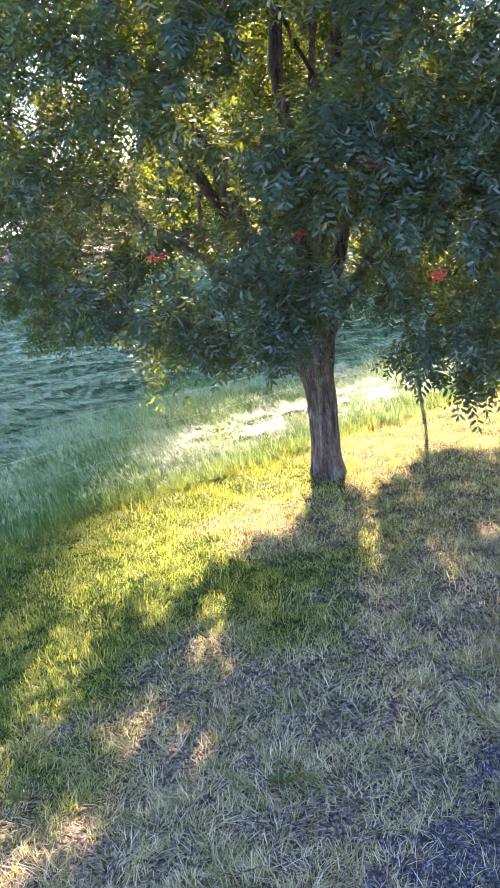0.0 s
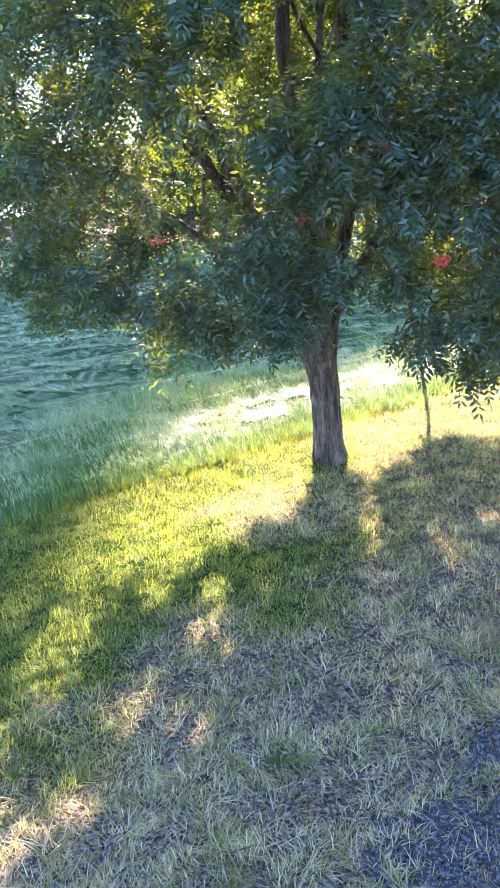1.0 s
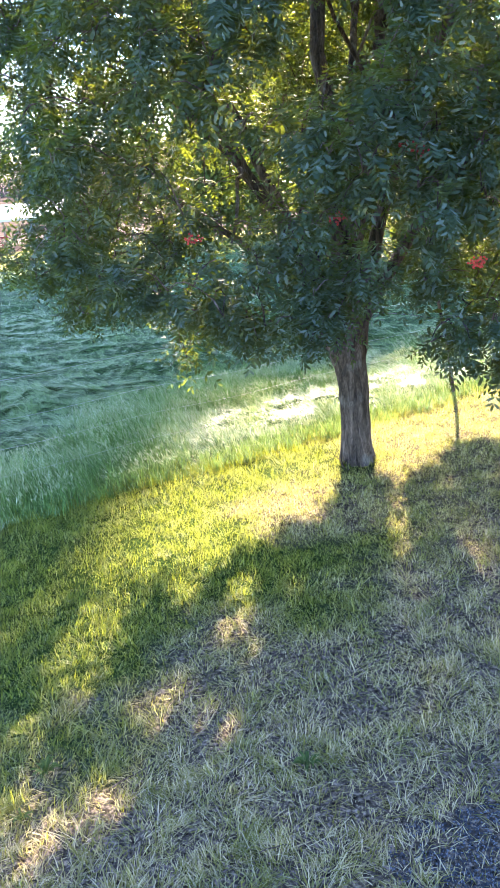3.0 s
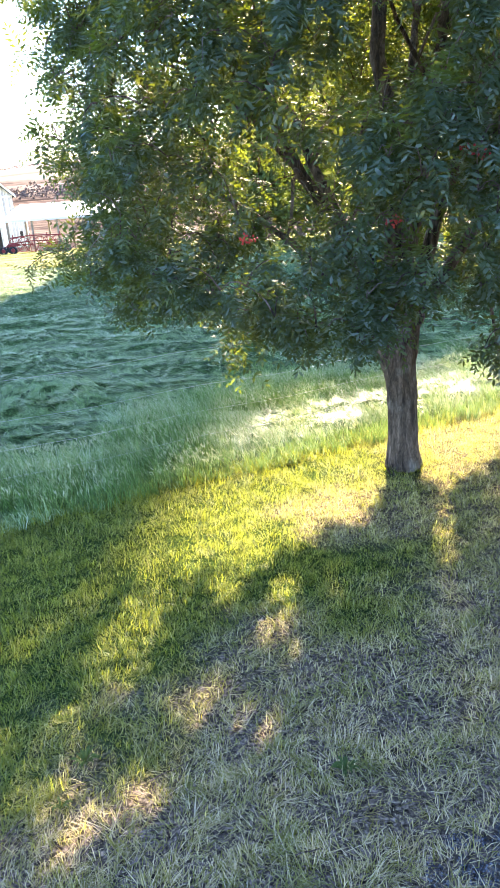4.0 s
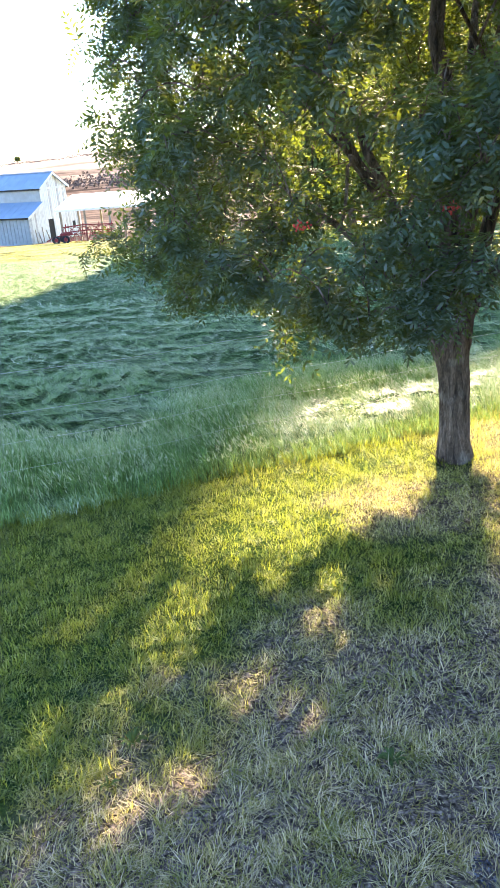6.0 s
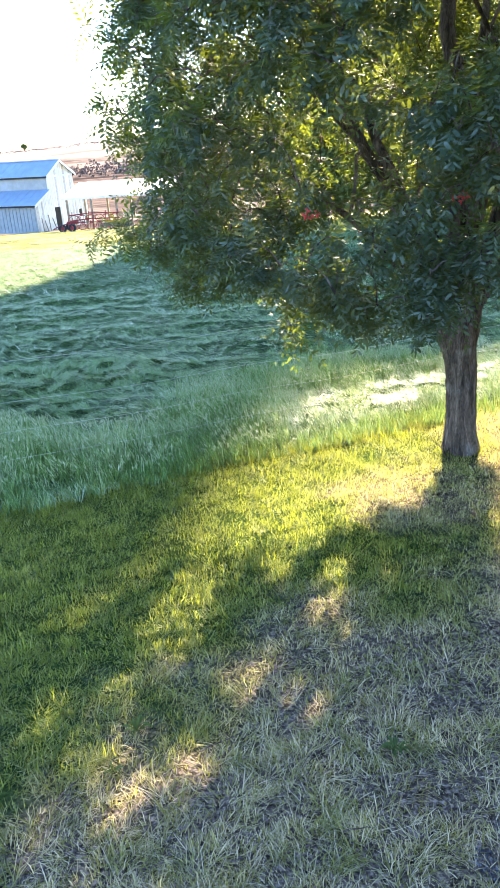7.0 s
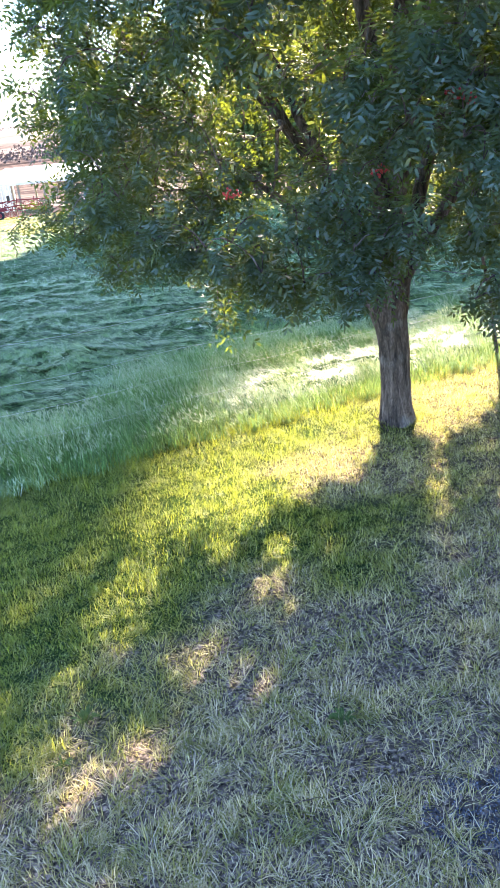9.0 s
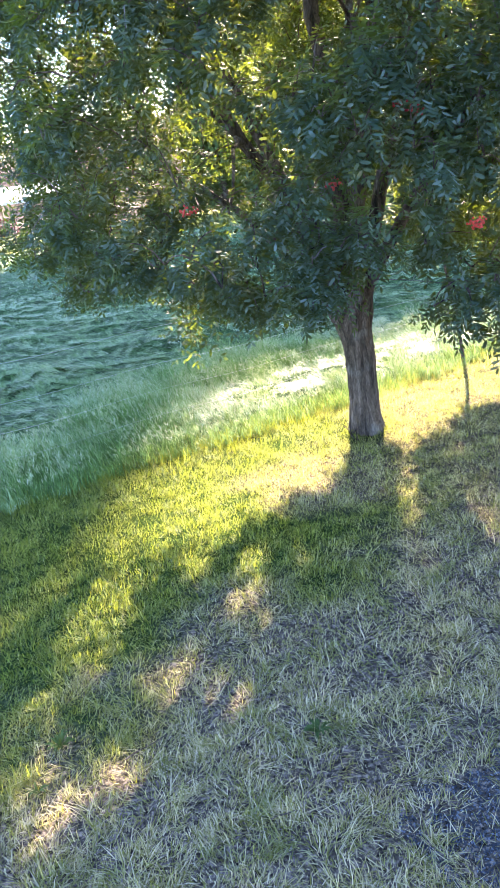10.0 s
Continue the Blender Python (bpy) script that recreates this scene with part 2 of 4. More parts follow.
DARK = make_plain("dark_inside", (0.03, 0.028, 0.026), 0.9, 0, 5, 0.2)
WIRE = make_plain("pale_fence_wire", (0.52, 0.51, 0.42), 0.4, 0.3, 60, 0.1)
BERRY = make_plain("red_berries", (0.34, 0.035, 0.022), 0.45, 0, 60, 0.3)


# ---- mesh helpers ----
def raw_mesh(name, verts, faces, mat, smooth=False):
    """One mesh from arrays; every face has the same number of corners."""
    verts, faces = np.asarray(verts, np.float32), np.asarray(faces, np.int32)
    me = bpy.data.meshes.new(name)
    n, k = faces.shape
    me.vertices.add(len(verts))
    me.vertices.foreach_set("co", verts.ravel())
    me.loops.add(n * k)
    me.loops.foreach_set("vertex_index", faces.ravel())
    me.polygons.add(n)
    me.polygons.foreach_set("loop_start", np.arange(0, n * k, k, dtype=np.int32))
    me.polygons.foreach_set("loop_total", np.full(n, k, np.int32))
    if smooth:
        me.polygons.foreach_set("use_smooth", np.ones(n, bool))
    me.materials.append(mat)
    me.update(calc_edges=True)
    return me


def part(name, bm, mat, parent, label=""):
    me = bpy.data.meshes.new(name)
    bm.to_mesh(me)
    bm.free()
    me.materials.append(mat)
    ob = new(name, me)
    ob.parent = parent
    return tagged(ob, label)


def mesh_part(name, me, parent, label=""):
    ob = new(name, me)
    ob.parent = parent
    return tagged(ob, label)


def box_bm(lo, hi, bevel=0.0, bm=None):
    bm = bm or bmesh.new()
    r = bmesh.ops.create_cube(bm, size=1)
    lo, hi = Vector(lo), Vector(hi)
    bmesh.ops.transform(bm, matrix=Matrix.Translation((lo + hi) / 2) @ Matrix.Diagonal((*(hi - lo), 1)), verts=r["verts"])
    if bevel:
        es = {e for v in r["verts"] for e in v.link_edges}
        bmesh.ops.bevel(bm, geom=list(es), offset=bevel, segments=1, affect="EDGES")
    return bm


def tube(points, radii, sides=8, cap=True):
    """Verts and quads of a tapered, bent tube."""
    P, rads = np.asarray(points, float), np.asarray(radii, float)
    T = np.gradient(P, axis=0)
    T /= np.linalg.norm(T, axis=1)[:, None] + 1e-9
    ref = np.array([0.0, 0.0, 1.0]) if abs(T[0, 2]) < 0.8 else np.array([1.0, 0.0, 0.0])
    A = np.cross(T, ref)
    A /= np.linalg.norm(A, axis=1)[:, None] + 1e-9
    B = np.cross(T, A)
    th = np.linspace(0, 2 * np.pi, sides, endpoint=False)
    V = P[:, None] + rads[:, None, None] * (np.cos(th)[None, :, None] * A[:, None] + np.sin(th)[None, :, None] * B[:, None])
    F = []
    for i in range(len(P) - 1):
        for j in range(sides):
            k = (j + 1) % sides
            F.append((i * sides + j, i * sides + k, (i + 1) * sides + k, (i + 1) * sides + j))
    return V.reshape(-1, 3), np.array(F)


def joined(pieces):
    V, F, n = [], [], 0
    for v, f in pieces:
        V.append(v)
        F.append(f + n)
        n += len(v)
    return np.concatenate(V), np.concatenate(F)


def smooth01(v, lo, hi):
    s = np.clip((v - lo) / (hi - lo), 0, 1)
    return s * s * (3 - 2 * s)


def waves(x, y, scale, seed):
    """A smooth, uneven field between about -1 and 1."""
    rng = np.random.default_rng(seed)
    total = np.zeros_like(x, dtype=float)
    for _ in range(9):
        a, k, ph = rng.uniform(0, 2 * np.pi), rng.uniform(0.5, 1.9) / scale, rng.uniform(0, 2 * np.pi)
        total += np.sin((x * np.cos(a) + y * np.sin(a)) * k * 2 * np.pi + ph)
    return total / 4.2


# ---- the lie of the land ----
def land(x, y):
    """Height of the ground: a hillside that falls away to a plain with a low ridge at its end."""
    x, y = np.asarray(x, float), np.asarray(y, float)
    r = np.hypot(x, y)
    z = -0.084 * np.clip(y, -22, 125) + 0.3 * smooth01(y, 45, 75)
    az = np.degrees(np.arctan2(x, np.maximum(y, 1e-3)))
    ridge = -1.0 + 0.58 * np.clip(az + 18, -14, 16) + 0.9 * waves(x, y, 160, 5) + 0.4 * waves(x, y, 40, 6)
    away = smooth01(y, 80, 125)
    plain = -10.0 - 3.5 * smooth01(r, 120, 330)
    zf = plain + (ridge - plain) * smooth01(r, 330, 760) - 70 * smooth01(r, 820, 2600)
    z = z * (1 - away) + zf * away
    lumps = 0.012 * waves(x, y, 1.3, 3) + 0.03 * waves(x, y, 5.0, 4) * smooth01(r, 5, 12)
    return z + lumps * (1 - smooth01(r, 90, 200))


def make_land():
    rings = np.concatenate([[0.0], np.geomspace(0.25, 4200, 190)])
    segs = 220
    th = np.linspace(0, 2 * np.pi, segs, endpoint=False)
    R, TH = np.meshgrid(rings[1:], th, indexing="ij")
    X, Y = R * np.sin(TH), R * np.cos(TH)
    V = np.concatenate([[[0, 0, float(land(0, 0))]], np.stack([X, Y, land(X, Y)], -1).reshape(-1, 3)])
    n = len(rings) - 1
    i, j = np.meshgrid(np.arange(n - 1), np.arange(segs), indexing="ij")
    k = (j + 1) % segs
    F = np.stack([1 + i * segs + j, 1 + (i + 1) * segs + j, 1 + (i + 1) * segs + k, 1 + i * segs + k], -1).reshape(-1, 4)
    me = raw_mesh("ground", V, F[:, ::-1], GROUND, True)
    bm = bmesh.new()
    bm.from_mesh(me)
    bm.verts.ensure_lookup_table()
    for a in range(segs):
        bm.faces.new((bm.verts[0], bm.verts[1 + (a + 1) % segs], bm.verts[1 + a]))
    bm.to_mesh(me)
    bm.free()
    return tagged(new("ground", me), "hillside of dry mown turf falling to a meadow and tan plain", "ground", kind="structure")


make_land()


def past_edge(x, y):
    return (y - 0.53 * x - 4.97) * 0.883


# ---- grass ----
def blades(P, height, width, az, lean, curl, two=True):
    """Arrays of bent blades on the points P: height, width, the way they lean, how far."""
    n = len(P)
    up = np.zeros((n, 3))
    up[:, 2] = 1
    D = np.stack([np.sin(az), np.cos(az), np.zeros(n)], -1)
    face = az + np.pi / 2 + np.random.uniform(-0.9, 0.9, n)
    S = np.stack([np.sin(face), np.cos(face), np.zeros(n)], -1) * (width / 2)[:, None]
    d1 = D * np.sin(lean)[:, None] + up * np.cos(lean)[:, None]
    l2 = np.minimum(lean + curl, 1.75)
    d2 = D * np.sin(l2)[:, None] + up * np.cos(l2)[:, None]
    mid = P + d1 * (height * 0.55)[:, None]
    tip = mid + d2 * (height * 0.45)[:, None]
    if not two:
        V = np.stack([P - S, P + S, tip], 1).reshape(-1, 3)
        return V, np.arange(3 * n).reshape(n, 3)
    V = np.stack([P - S, P + S, mid + S * 0.75, mid - S * 0.75, tip], 1).reshape(-1, 3)
    b = np.arange(n)[:, None] * 5
    F = np.concatenate([b + [0, 1, 2], b + [0, 2, 3], b + [3, 2, 4]], 1).reshape(-1, 3)
    return V, F


def scatter(n, x0, x1, y0, y1):
    return np.random.uniform(x0, x1, n), np.random.uniform(y0, y1, n)


def seen_wedge(x, y, pad):
    """The fan of ground in front of the place where the film was taken."""
    return (x > -0.44 * (y + pad)) & (x < 0.62 * (y + pad))


def bare_gravel(x, y):
    patch = ((x - 0.70) / 0.26) ** 2 + ((y - 1.48) / 0.20) ** 2 + 0.9 * waves(x, y, 0.16, 15)
    side = ((x - 0.98) / 0.16) ** 2 + ((y - 1.86) / 0.10) ** 2 + 0.9 * waves(x, y, 0.14, 17)
    return (patch < 1) | (side < 0.8) | (0.75 * x - y + 0.15 * waves(x, y, 0.5, 16) > -0.28)


def fringe(x, y):
    """How unevenly the tall grass grows out over the lawn."""
    return 0.05 * waves(x, y, 0.5, 61) + 0.03 * waves(x, y, 0.14, 62)


def make_lawn():
    x, y = scatter(1250000, -2.5, 4.2, 0.9, 7.3)
    d = past_edge(x, y)
    dens = 0.55 + 0.40 * waves(x, y, 0.35, 11) + 0.35 * waves(x, y, 0.11, 18)
    near = np.clip(2.3 / np.maximum(y, 0.5), 0.25, 1.0)
    bare = 0.8 * waves(x, y, 0.8, 12) + 0.35 * smooth01(-d, 1.6, 2.8)
    for bx, by, br in ((-0.28, 2.36, 0.30), (-0.02, 2.48, 0.22), (0.70, 2.45, 0.35), (0.55, 1.75, 0.25)):
        bare += 1.0 * np.exp(-((x - bx) ** 2 + (y - by) ** 2) / br ** 2)
    bare += 0.35 * waves(x, y, 0.28, 19)
    bare = np.clip(bare, 0, 0.92)
    gravel = bare_gravel(x, y)
    near = np.where(d > -1.9, np.minimum(1, near * 1.5), near)
    keep = (d < 0.16 + fringe(x, y)) & seen_wedge(x, y, 0.6) & (np.random.rand(len(x)) < near * (1 - 0.58 * bare) * np.clip(dens + 0.42, 0.15, 1.3)) & (~gravel | (np.random.rand(len(x)) < 0.22))
    x, y, d = x[keep], y[keep], d[keep]
    n = len(x)
    P = np.stack([x, y, land(x, y) - 0.004], -1)
    tuft = np.clip(0.5 + 0.6 * waves(x, y, 0.22, 13), 0, 1)
    h = (0.018 + 0.028 * tuft) * np.random.uniform(0.5, 1.6, n) * (1 + 0.3 * smooth01(d, -1.2, 0) + 0.8 * smooth01(d, -0.35, 0.05) + 0.25 * smooth01(-d, 1.5, 2.2) * np.clip(0.5 + waves(x, y, 0.5, 20), 0, 1.4))
    az = 2.5 * waves(x, y, 0.22, 14) + np.random.normal(0, 1.1, n)
    lean = np.abs(np.random.normal(0.8, 0.45, n)).clip(0, 1.45)
    # dead strands lie flat between the tufts, most of them by the drive
    lying = np.random.rand(n) < 0.14 + 0.46 * smooth01(-d, 1.2, 2.4)
    lean[lying] = np.random.uniform(1.0, 1.5, lying.sum())
    h[lying] *= np.random.uniform(0.8, 1.6, lying.sum())
    w = np.random.uniform(0.0016, 0.0036, n)
    curl = np.where(lying, 0.1, np.random.uniform(0.1, 0.9, n))
    close = y < 3.3
    V, F = joined([blades(P[m], h[m], w[m], az[m], lean[m], curl[m], two) for m, two in ((close, True), (~close, False))])
    tagged(new("lawn_grass", raw_mesh("lawn_grass", V, F, LAWN)), "mown lawn of dry straw and short green blades", "grass", kind="stuff")


def lodged(x, y):
    """How flat the tall grass lies: 0 upright, 1 beaten down."""
    d = past_edge(x, y)
    strip = smooth01(d, 0.18, 0.45) * (1 - smooth01(d, 0.9, 1.5)) * smooth01(x, -0.5, 0.4)
    return np.maximum(smooth01(d + 1.1 * waves(x, y, 2.4, 21), 1.2, 2.8), strip * np.clip(0.75 + 0.5 * waves(x, y, 0.5, 26), 0.2, 1))


def swells(x, y, crest_only=False):
    """Height of the beaten grass over the ground, in long combed swells with a steep near side."""
    far = 1 + 0.035 * np.maximum(y - 8, 0)
    ph = (y - 0.30 * x + 0.60 * waves(x * 0.6, y, 1.5, 31) + 0.20 * waves(x * 0.8, y, 0.55, 32)) / (0.34 * far)
    f = ph - np.floor(ph)
    if crest_only:
        return np.where(f < 0.22, f / 0.22, 1 - (f - 0.22) / 0.78)
    saw = np.where(f < 0.22, f / 0.22, 1 - (f - 0.22) / 0.78)
    strength = np.clip(0.55 + 0.6 * waves(x * 0.5, y * 1.3, 1.7, 33), 0.08, 1.2)
    return (0.105 * saw * strength * (0.25 + 0.75 * smooth01(past_edge(x, y), 1.2, 2.4)) + 0.02 * waves(x * 0.35, y, 0.5, 34)) * (0.7 + 0.3 * far)


def tufts(x, y):
    """Fine combed ridges on the swells, 0 in the clefts between them and 1 on the ridges."""
    far = 1 + 0.05 * np.maximum(y - 8, 0)
    ph = (y - 0.35 * x + 0.24 * waves(x * 0.7, y, 0.55, 36) + 0.07 * waves(x, y, 0.17, 37)) / (0.16 * far)
    return 0.5 + 0.5 * np.sin(ph * 2 * np.pi)


def make_meadow_mat():
    """The matted undergrowth of the meadow, one sheet under the blades."""
    ys = np.geomspace(3.4, 40, 520)
    us = np.linspace(-0.50, 0.66, 140)
    Y, U = np.meshgrid(ys, us, indexing="ij")
    X = U * (Y + 0.8)
    d = past_edge(X, Y)
    Z = land(X, Y) + np.where(d > 0.15, 0.015 + 0.02 * smooth01(d, 0.15, 1.0) + lodged(X, Y) * (0.06 + swells(X, Y)), -0.25)
    V = np.stack([X, Y, Z], -1).reshape(-1, 3)
    n, m = Y.shape
    i, j = np.meshgrid(np.arange(n - 1), np.arange(m - 1), indexing="ij")
    F = np.stack([i * m + j, i * m + j + 1, (i + 1) * m + j + 1, (i + 1) * m + j], -1).reshape(-1, 4)
    F = F[(d.ravel()[F] > 0.1).all(1)]
    tagged(new("meadow_thatch", raw_mesh("meadow_thatch", V, F, THATCH, True)), "matted green undergrowth of the meadow", "grass", kind="stuff")


def make_meadow():
    """Tall grass past the lawn: upright at its edge, beaten down in swells further on."""
    sets = []
    for count, y0, y1, scale in ((480000, 2.6, 8.0, 1.0), (860000, 6.5, 16.0, 1.3), (420000, 14.0, 66.0, 4.2)):
        x, y = scatter(count, -0.46 * y1 - 0.5, 0.62 * y1, y0, y1)
        d = past_edge(x, y)
        keep = (d > fringe(x, y)) & seen_wedge(x, y, 0.8)
        # small dark gaps between the tufts of the standing grass
        keep &= np.random.rand(count) < 1 - 0.85 * smooth01(waves(x, y, 0.13, 63), 0.0, 0.6)
        lod = lodged(x, y)
        crest = smooth01(0.55 * swells(x, y, True) + 0.55 * tufts(x, y), 0.25, 0.85)
        keep &= np.random.rand(len(x)) < 1 - lod * 0.85 * (1 - crest)
        x, y, d, lod, crest = x[keep], y[keep], d[keep], lod[keep], crest[keep]
        n = len(x)
        P = np.stack([x, y, land(x, y) + lod * (0.06 + swells(x, y) + 0.05 * crest * (0.6 + 0.4 * scale)) - 0.01], -1)
        h = (0.10 + 0.085 * smooth01(d, 0, 0.9)) * (1 - 0.45 * lod) * np.random.uniform(0.65, 1.3, n) * (1 + 0.15 * waves(x, y, 0.8, 23))
        h *= (1 + 0.13 * (scale - 1)) * (1 + (1 - lod) * (0.22 * waves(x, y, 0.2, 64) + 0.12 * waves(x, y, 0.09, 65)))
        az = np.radians(-62) + 1.0 * waves(x * 0.7, y, 0.9, 24) * (0.7 + lod) + np.random.normal(0, 1.15 - 0.6 * lod, n)
        lean = 0.30 + 0.92 * lod + (0.25 * waves(x, y, 0.7, 25) + 0.22 * waves(x, y, 0.17, 66)) * (1 - 0.6 * lod) + np.random.normal(0, 0.18, n)
        w = np.random.uniform(0.0028, 0.0062, n) * scale
        sets.append(blades(P, h, w, az, lean.clip(0.02, 1.5), np.random.uniform(0.2, 0.8, n), scale < 1.2))
    V, F = joined(sets)
    tagged(new("meadow_grass", raw_mesh("meadow_grass", V, F, MEADOW)), "tall green meadow grass beaten down in waves", "grass", kind="stuff")


def make_heads():
    """Pale seed heads over the standing grass at the meadow's edge."""
    x, y = scatter(150000, -3.6, 5.0, 2.8, 9.0)
    d = past_edge(x, y)
    lod = lodged(x, y)
    keep = (d > 0.12) & (d < 2.2) & (lod < 0.75) & seen_wedge(x, y, 0.8) & (np.random.rand(len(x)) < 0.36 + 0.45 * waves(x, y, 0.6, 71) + 0.3 * waves(x, y, 0.15, 72))
    x, y, d, lod = x[keep], y[keep], d[keep], lod[keep]
    n = len(x)
    h = (0.10 + 0.085 * smooth01(d, 0, 0.9)) * (1 - 0.45 * lod) * np.random.uniform(0.75, 1.1, n) + lod * 0.05
    P = np.stack([x, y, land(x, y) + h], -1)
    az = np.radians(-62) + 1.0 * waves(x * 0.7, y, 0.9, 24) + np.random.normal(0, 0.7, n)
    lean = np.random.uniform(0.3, 1.3, n)
    D = np.stack([np.sin(az) * np.sin(lean), np.cos(az) * np.sin(lean), np.cos(lean)], -1) * np.random.uniform(0.022, 0.055, n)[:, None]
    S = np.stack([np.cos(az), -np.sin(az), np.zeros(n)], -1) * np.random.uniform(0.0022, 0.0042, n)[:, None]
    V = np.stack([P, P + D * 0.4 + S, P + D, P + D * 0.4 - S], 1).reshape(-1, 3)
    tagged(new("seed_heads", raw_mesh("seed_heads", V, np.arange(4 * n).reshape(n, 4), HEADS)), "pale dry seed heads on the meadow grass", "grass", kind="stuff")


HEADS = make_leaf("seed_heads", (0.18, 0.24, 0.10), (0.34, 0.40, 0.22), (0.54, 0.57, 0.42), (0.5, 0.52, 0.2), 0.3)
make_lawn()
make_meadow_mat()
make_meadow()
make_heads()


def make_gravel():
    """Loose chips where the drive's gravel lies bare between the turf."""
    x, y = scatter(90000, 0.2, 2.0, 0.7, 2.6)
    keep = bare_gravel(x, y) & seen_wedge(x, y, 0.6)
    x, y = x[keep], y[keep]
    n = len(x)
    P = np.stack([x, y, land(x, y) + 0.002], -1)
    r = np.random.uniform(0.0015, 0.0055, n)[:, None, None]
    shape = np.array([(1, 0, -0.3), (-0.5, 0.87, -0.3), (-0.5, -0.87, -0.3), (0, 0, 0.7)])
    V = P[:, None] + r * (shape[None] * np.random.uniform(0.6, 1.4, (n, 4, 3)))
    a = np.random.uniform(0, 6.28, n)
    c, s = np.cos(a)[:, None], np.sin(a)[:, None]
    dx, dy = V[:, :, 0] - P[:, None, 0], V[:, :, 1] - P[:, None, 1]
    V[:, :, 0], V[:, :, 1] = P[:, None, 0] + dx * c - dy * s, P[:, None, 1] + dx * s + dy * c
    b = np.arange(n)[:, None] * 4
    F = np.concatenate([b + [0, 1, 3], b + [1, 2, 3], b + [2, 0, 3]], 1).reshape(-1, 3)
    tagged(new("gravel", raw_mesh("gravel", V.reshape(-1, 3), F, CHIPS)), "loose blue-grey gravel chips at the edge of the turf", "gravel", kind="stuff")


make_gravel()


# ---- the rowan ----
def leaf_arrays(base, ray, side, length, pairs, rng, full):
    """Pinnate leaves: for every base point a rachis along ray with leaflets on both sides; full ones have rounded leaflets."""
    n = len(base)
    up = np.cross(side, ray)
    V = []

    def leaflet(at, L, w, sag):
        if full:
            V.append(np.stack([at, at + L * 0.25 + w * 0.8 - sag * 0.6, at + L * 0.68 + w * 0.85 - sag, at + L, at + L * 0.68 - w * 0.85 - sag, at + L * 0.25 - w * 0.8 - sag * 0.6], 1))
        else:
            V.append(np.stack([at, at + L * 0.45 + w - sag, at + L, at + L * 0.45 - w - sag], 1))

    for k in range(pairs):
        f = 0.20 + 0.76 * k / (pairs - 1)
        at = base + ray * (length * f)[:, None] - up * (length * 0.16 * f * f)[:, None]
        for s in (-1, 1):
            size = length * (0.25 + 0.08 * math.sin(math.pi * min(1, f + 0.1))) * rng.uniform(0.85, 1.15, n)
            d = side * s * 0.86 + ray * 0.48 - up * rng.uniform(0.05, 0.50, n)[:, None]
            d /= np.linalg.norm(d, axis=1)[:, None]
            w = np.cross(d, up)
            w /= np.linalg.norm(w, axis=1)[:, None] + 1e-9
            leaflet(at, d * size[:, None], w * (size * 0.17)[:, None], up * (size * 0.06)[:, None])
    tip = base + ray * length[:, None] - up * (length * 0.16)[:, None]
    leaflet(tip, ray * (length * 0.27)[:, None], side * (length * 0.045)[:, None], up * 0.0)
    k = 6 if full else 4
    V = np.concatenate(V).reshape(-1, 3)
    F = np.arange(len(V)).reshape(-1, k)
    if full:
        F = np.concatenate([F[:, [0, 1, 2, 5]], F[:, [2, 3, 4, 5]]])
    return V, F


def bent(a, b, sag, n, rng, wob=0.05):
    a, b = np.asarray(a, float), np.asarray(b, float)
    s = np.linspace(0, 1, n)[:, None]
    P = a + (b - a) * s
    P[:, 2] += (sag * np.sin(np.pi * s))[:, 0]
    P[1:-1] += rng.normal(0, wob * np.linalg.norm(b - a) / n, (n - 2, 3))
    return P


TREE = np.array([1.10, 4.90])


SPRAYS = [(-1.08, -0.05, 0.99, 6), (-0.95, -0.05, 1.10, 6)]
SUN_WAY = np.array([0.2116, 0.8813, 0.4226])
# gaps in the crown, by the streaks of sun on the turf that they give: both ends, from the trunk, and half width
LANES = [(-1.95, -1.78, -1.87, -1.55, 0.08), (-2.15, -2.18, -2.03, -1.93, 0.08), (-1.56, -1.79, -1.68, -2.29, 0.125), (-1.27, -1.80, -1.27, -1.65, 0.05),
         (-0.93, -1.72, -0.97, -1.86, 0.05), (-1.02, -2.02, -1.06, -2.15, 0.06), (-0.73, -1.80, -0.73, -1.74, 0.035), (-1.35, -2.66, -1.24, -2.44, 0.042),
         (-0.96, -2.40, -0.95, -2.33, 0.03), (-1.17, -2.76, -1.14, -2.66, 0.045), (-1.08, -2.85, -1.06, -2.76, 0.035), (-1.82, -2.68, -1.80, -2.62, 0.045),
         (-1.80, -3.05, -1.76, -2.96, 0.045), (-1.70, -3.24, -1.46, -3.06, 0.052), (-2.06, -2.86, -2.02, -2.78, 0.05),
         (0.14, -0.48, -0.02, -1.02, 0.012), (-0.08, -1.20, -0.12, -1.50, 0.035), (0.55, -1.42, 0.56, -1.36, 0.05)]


def shade_foot(p):
    """Where the shadow of the points p, taken from the foot of the trunk, falls on the slope."""
    t = (p[:, 2] + 0.084 * p[:, 1]) / (SUN_WAY[2] + 0.084 * SUN_WAY[1])
    return p[:, :2] - t[:, None] * SUN_WAY[:2]


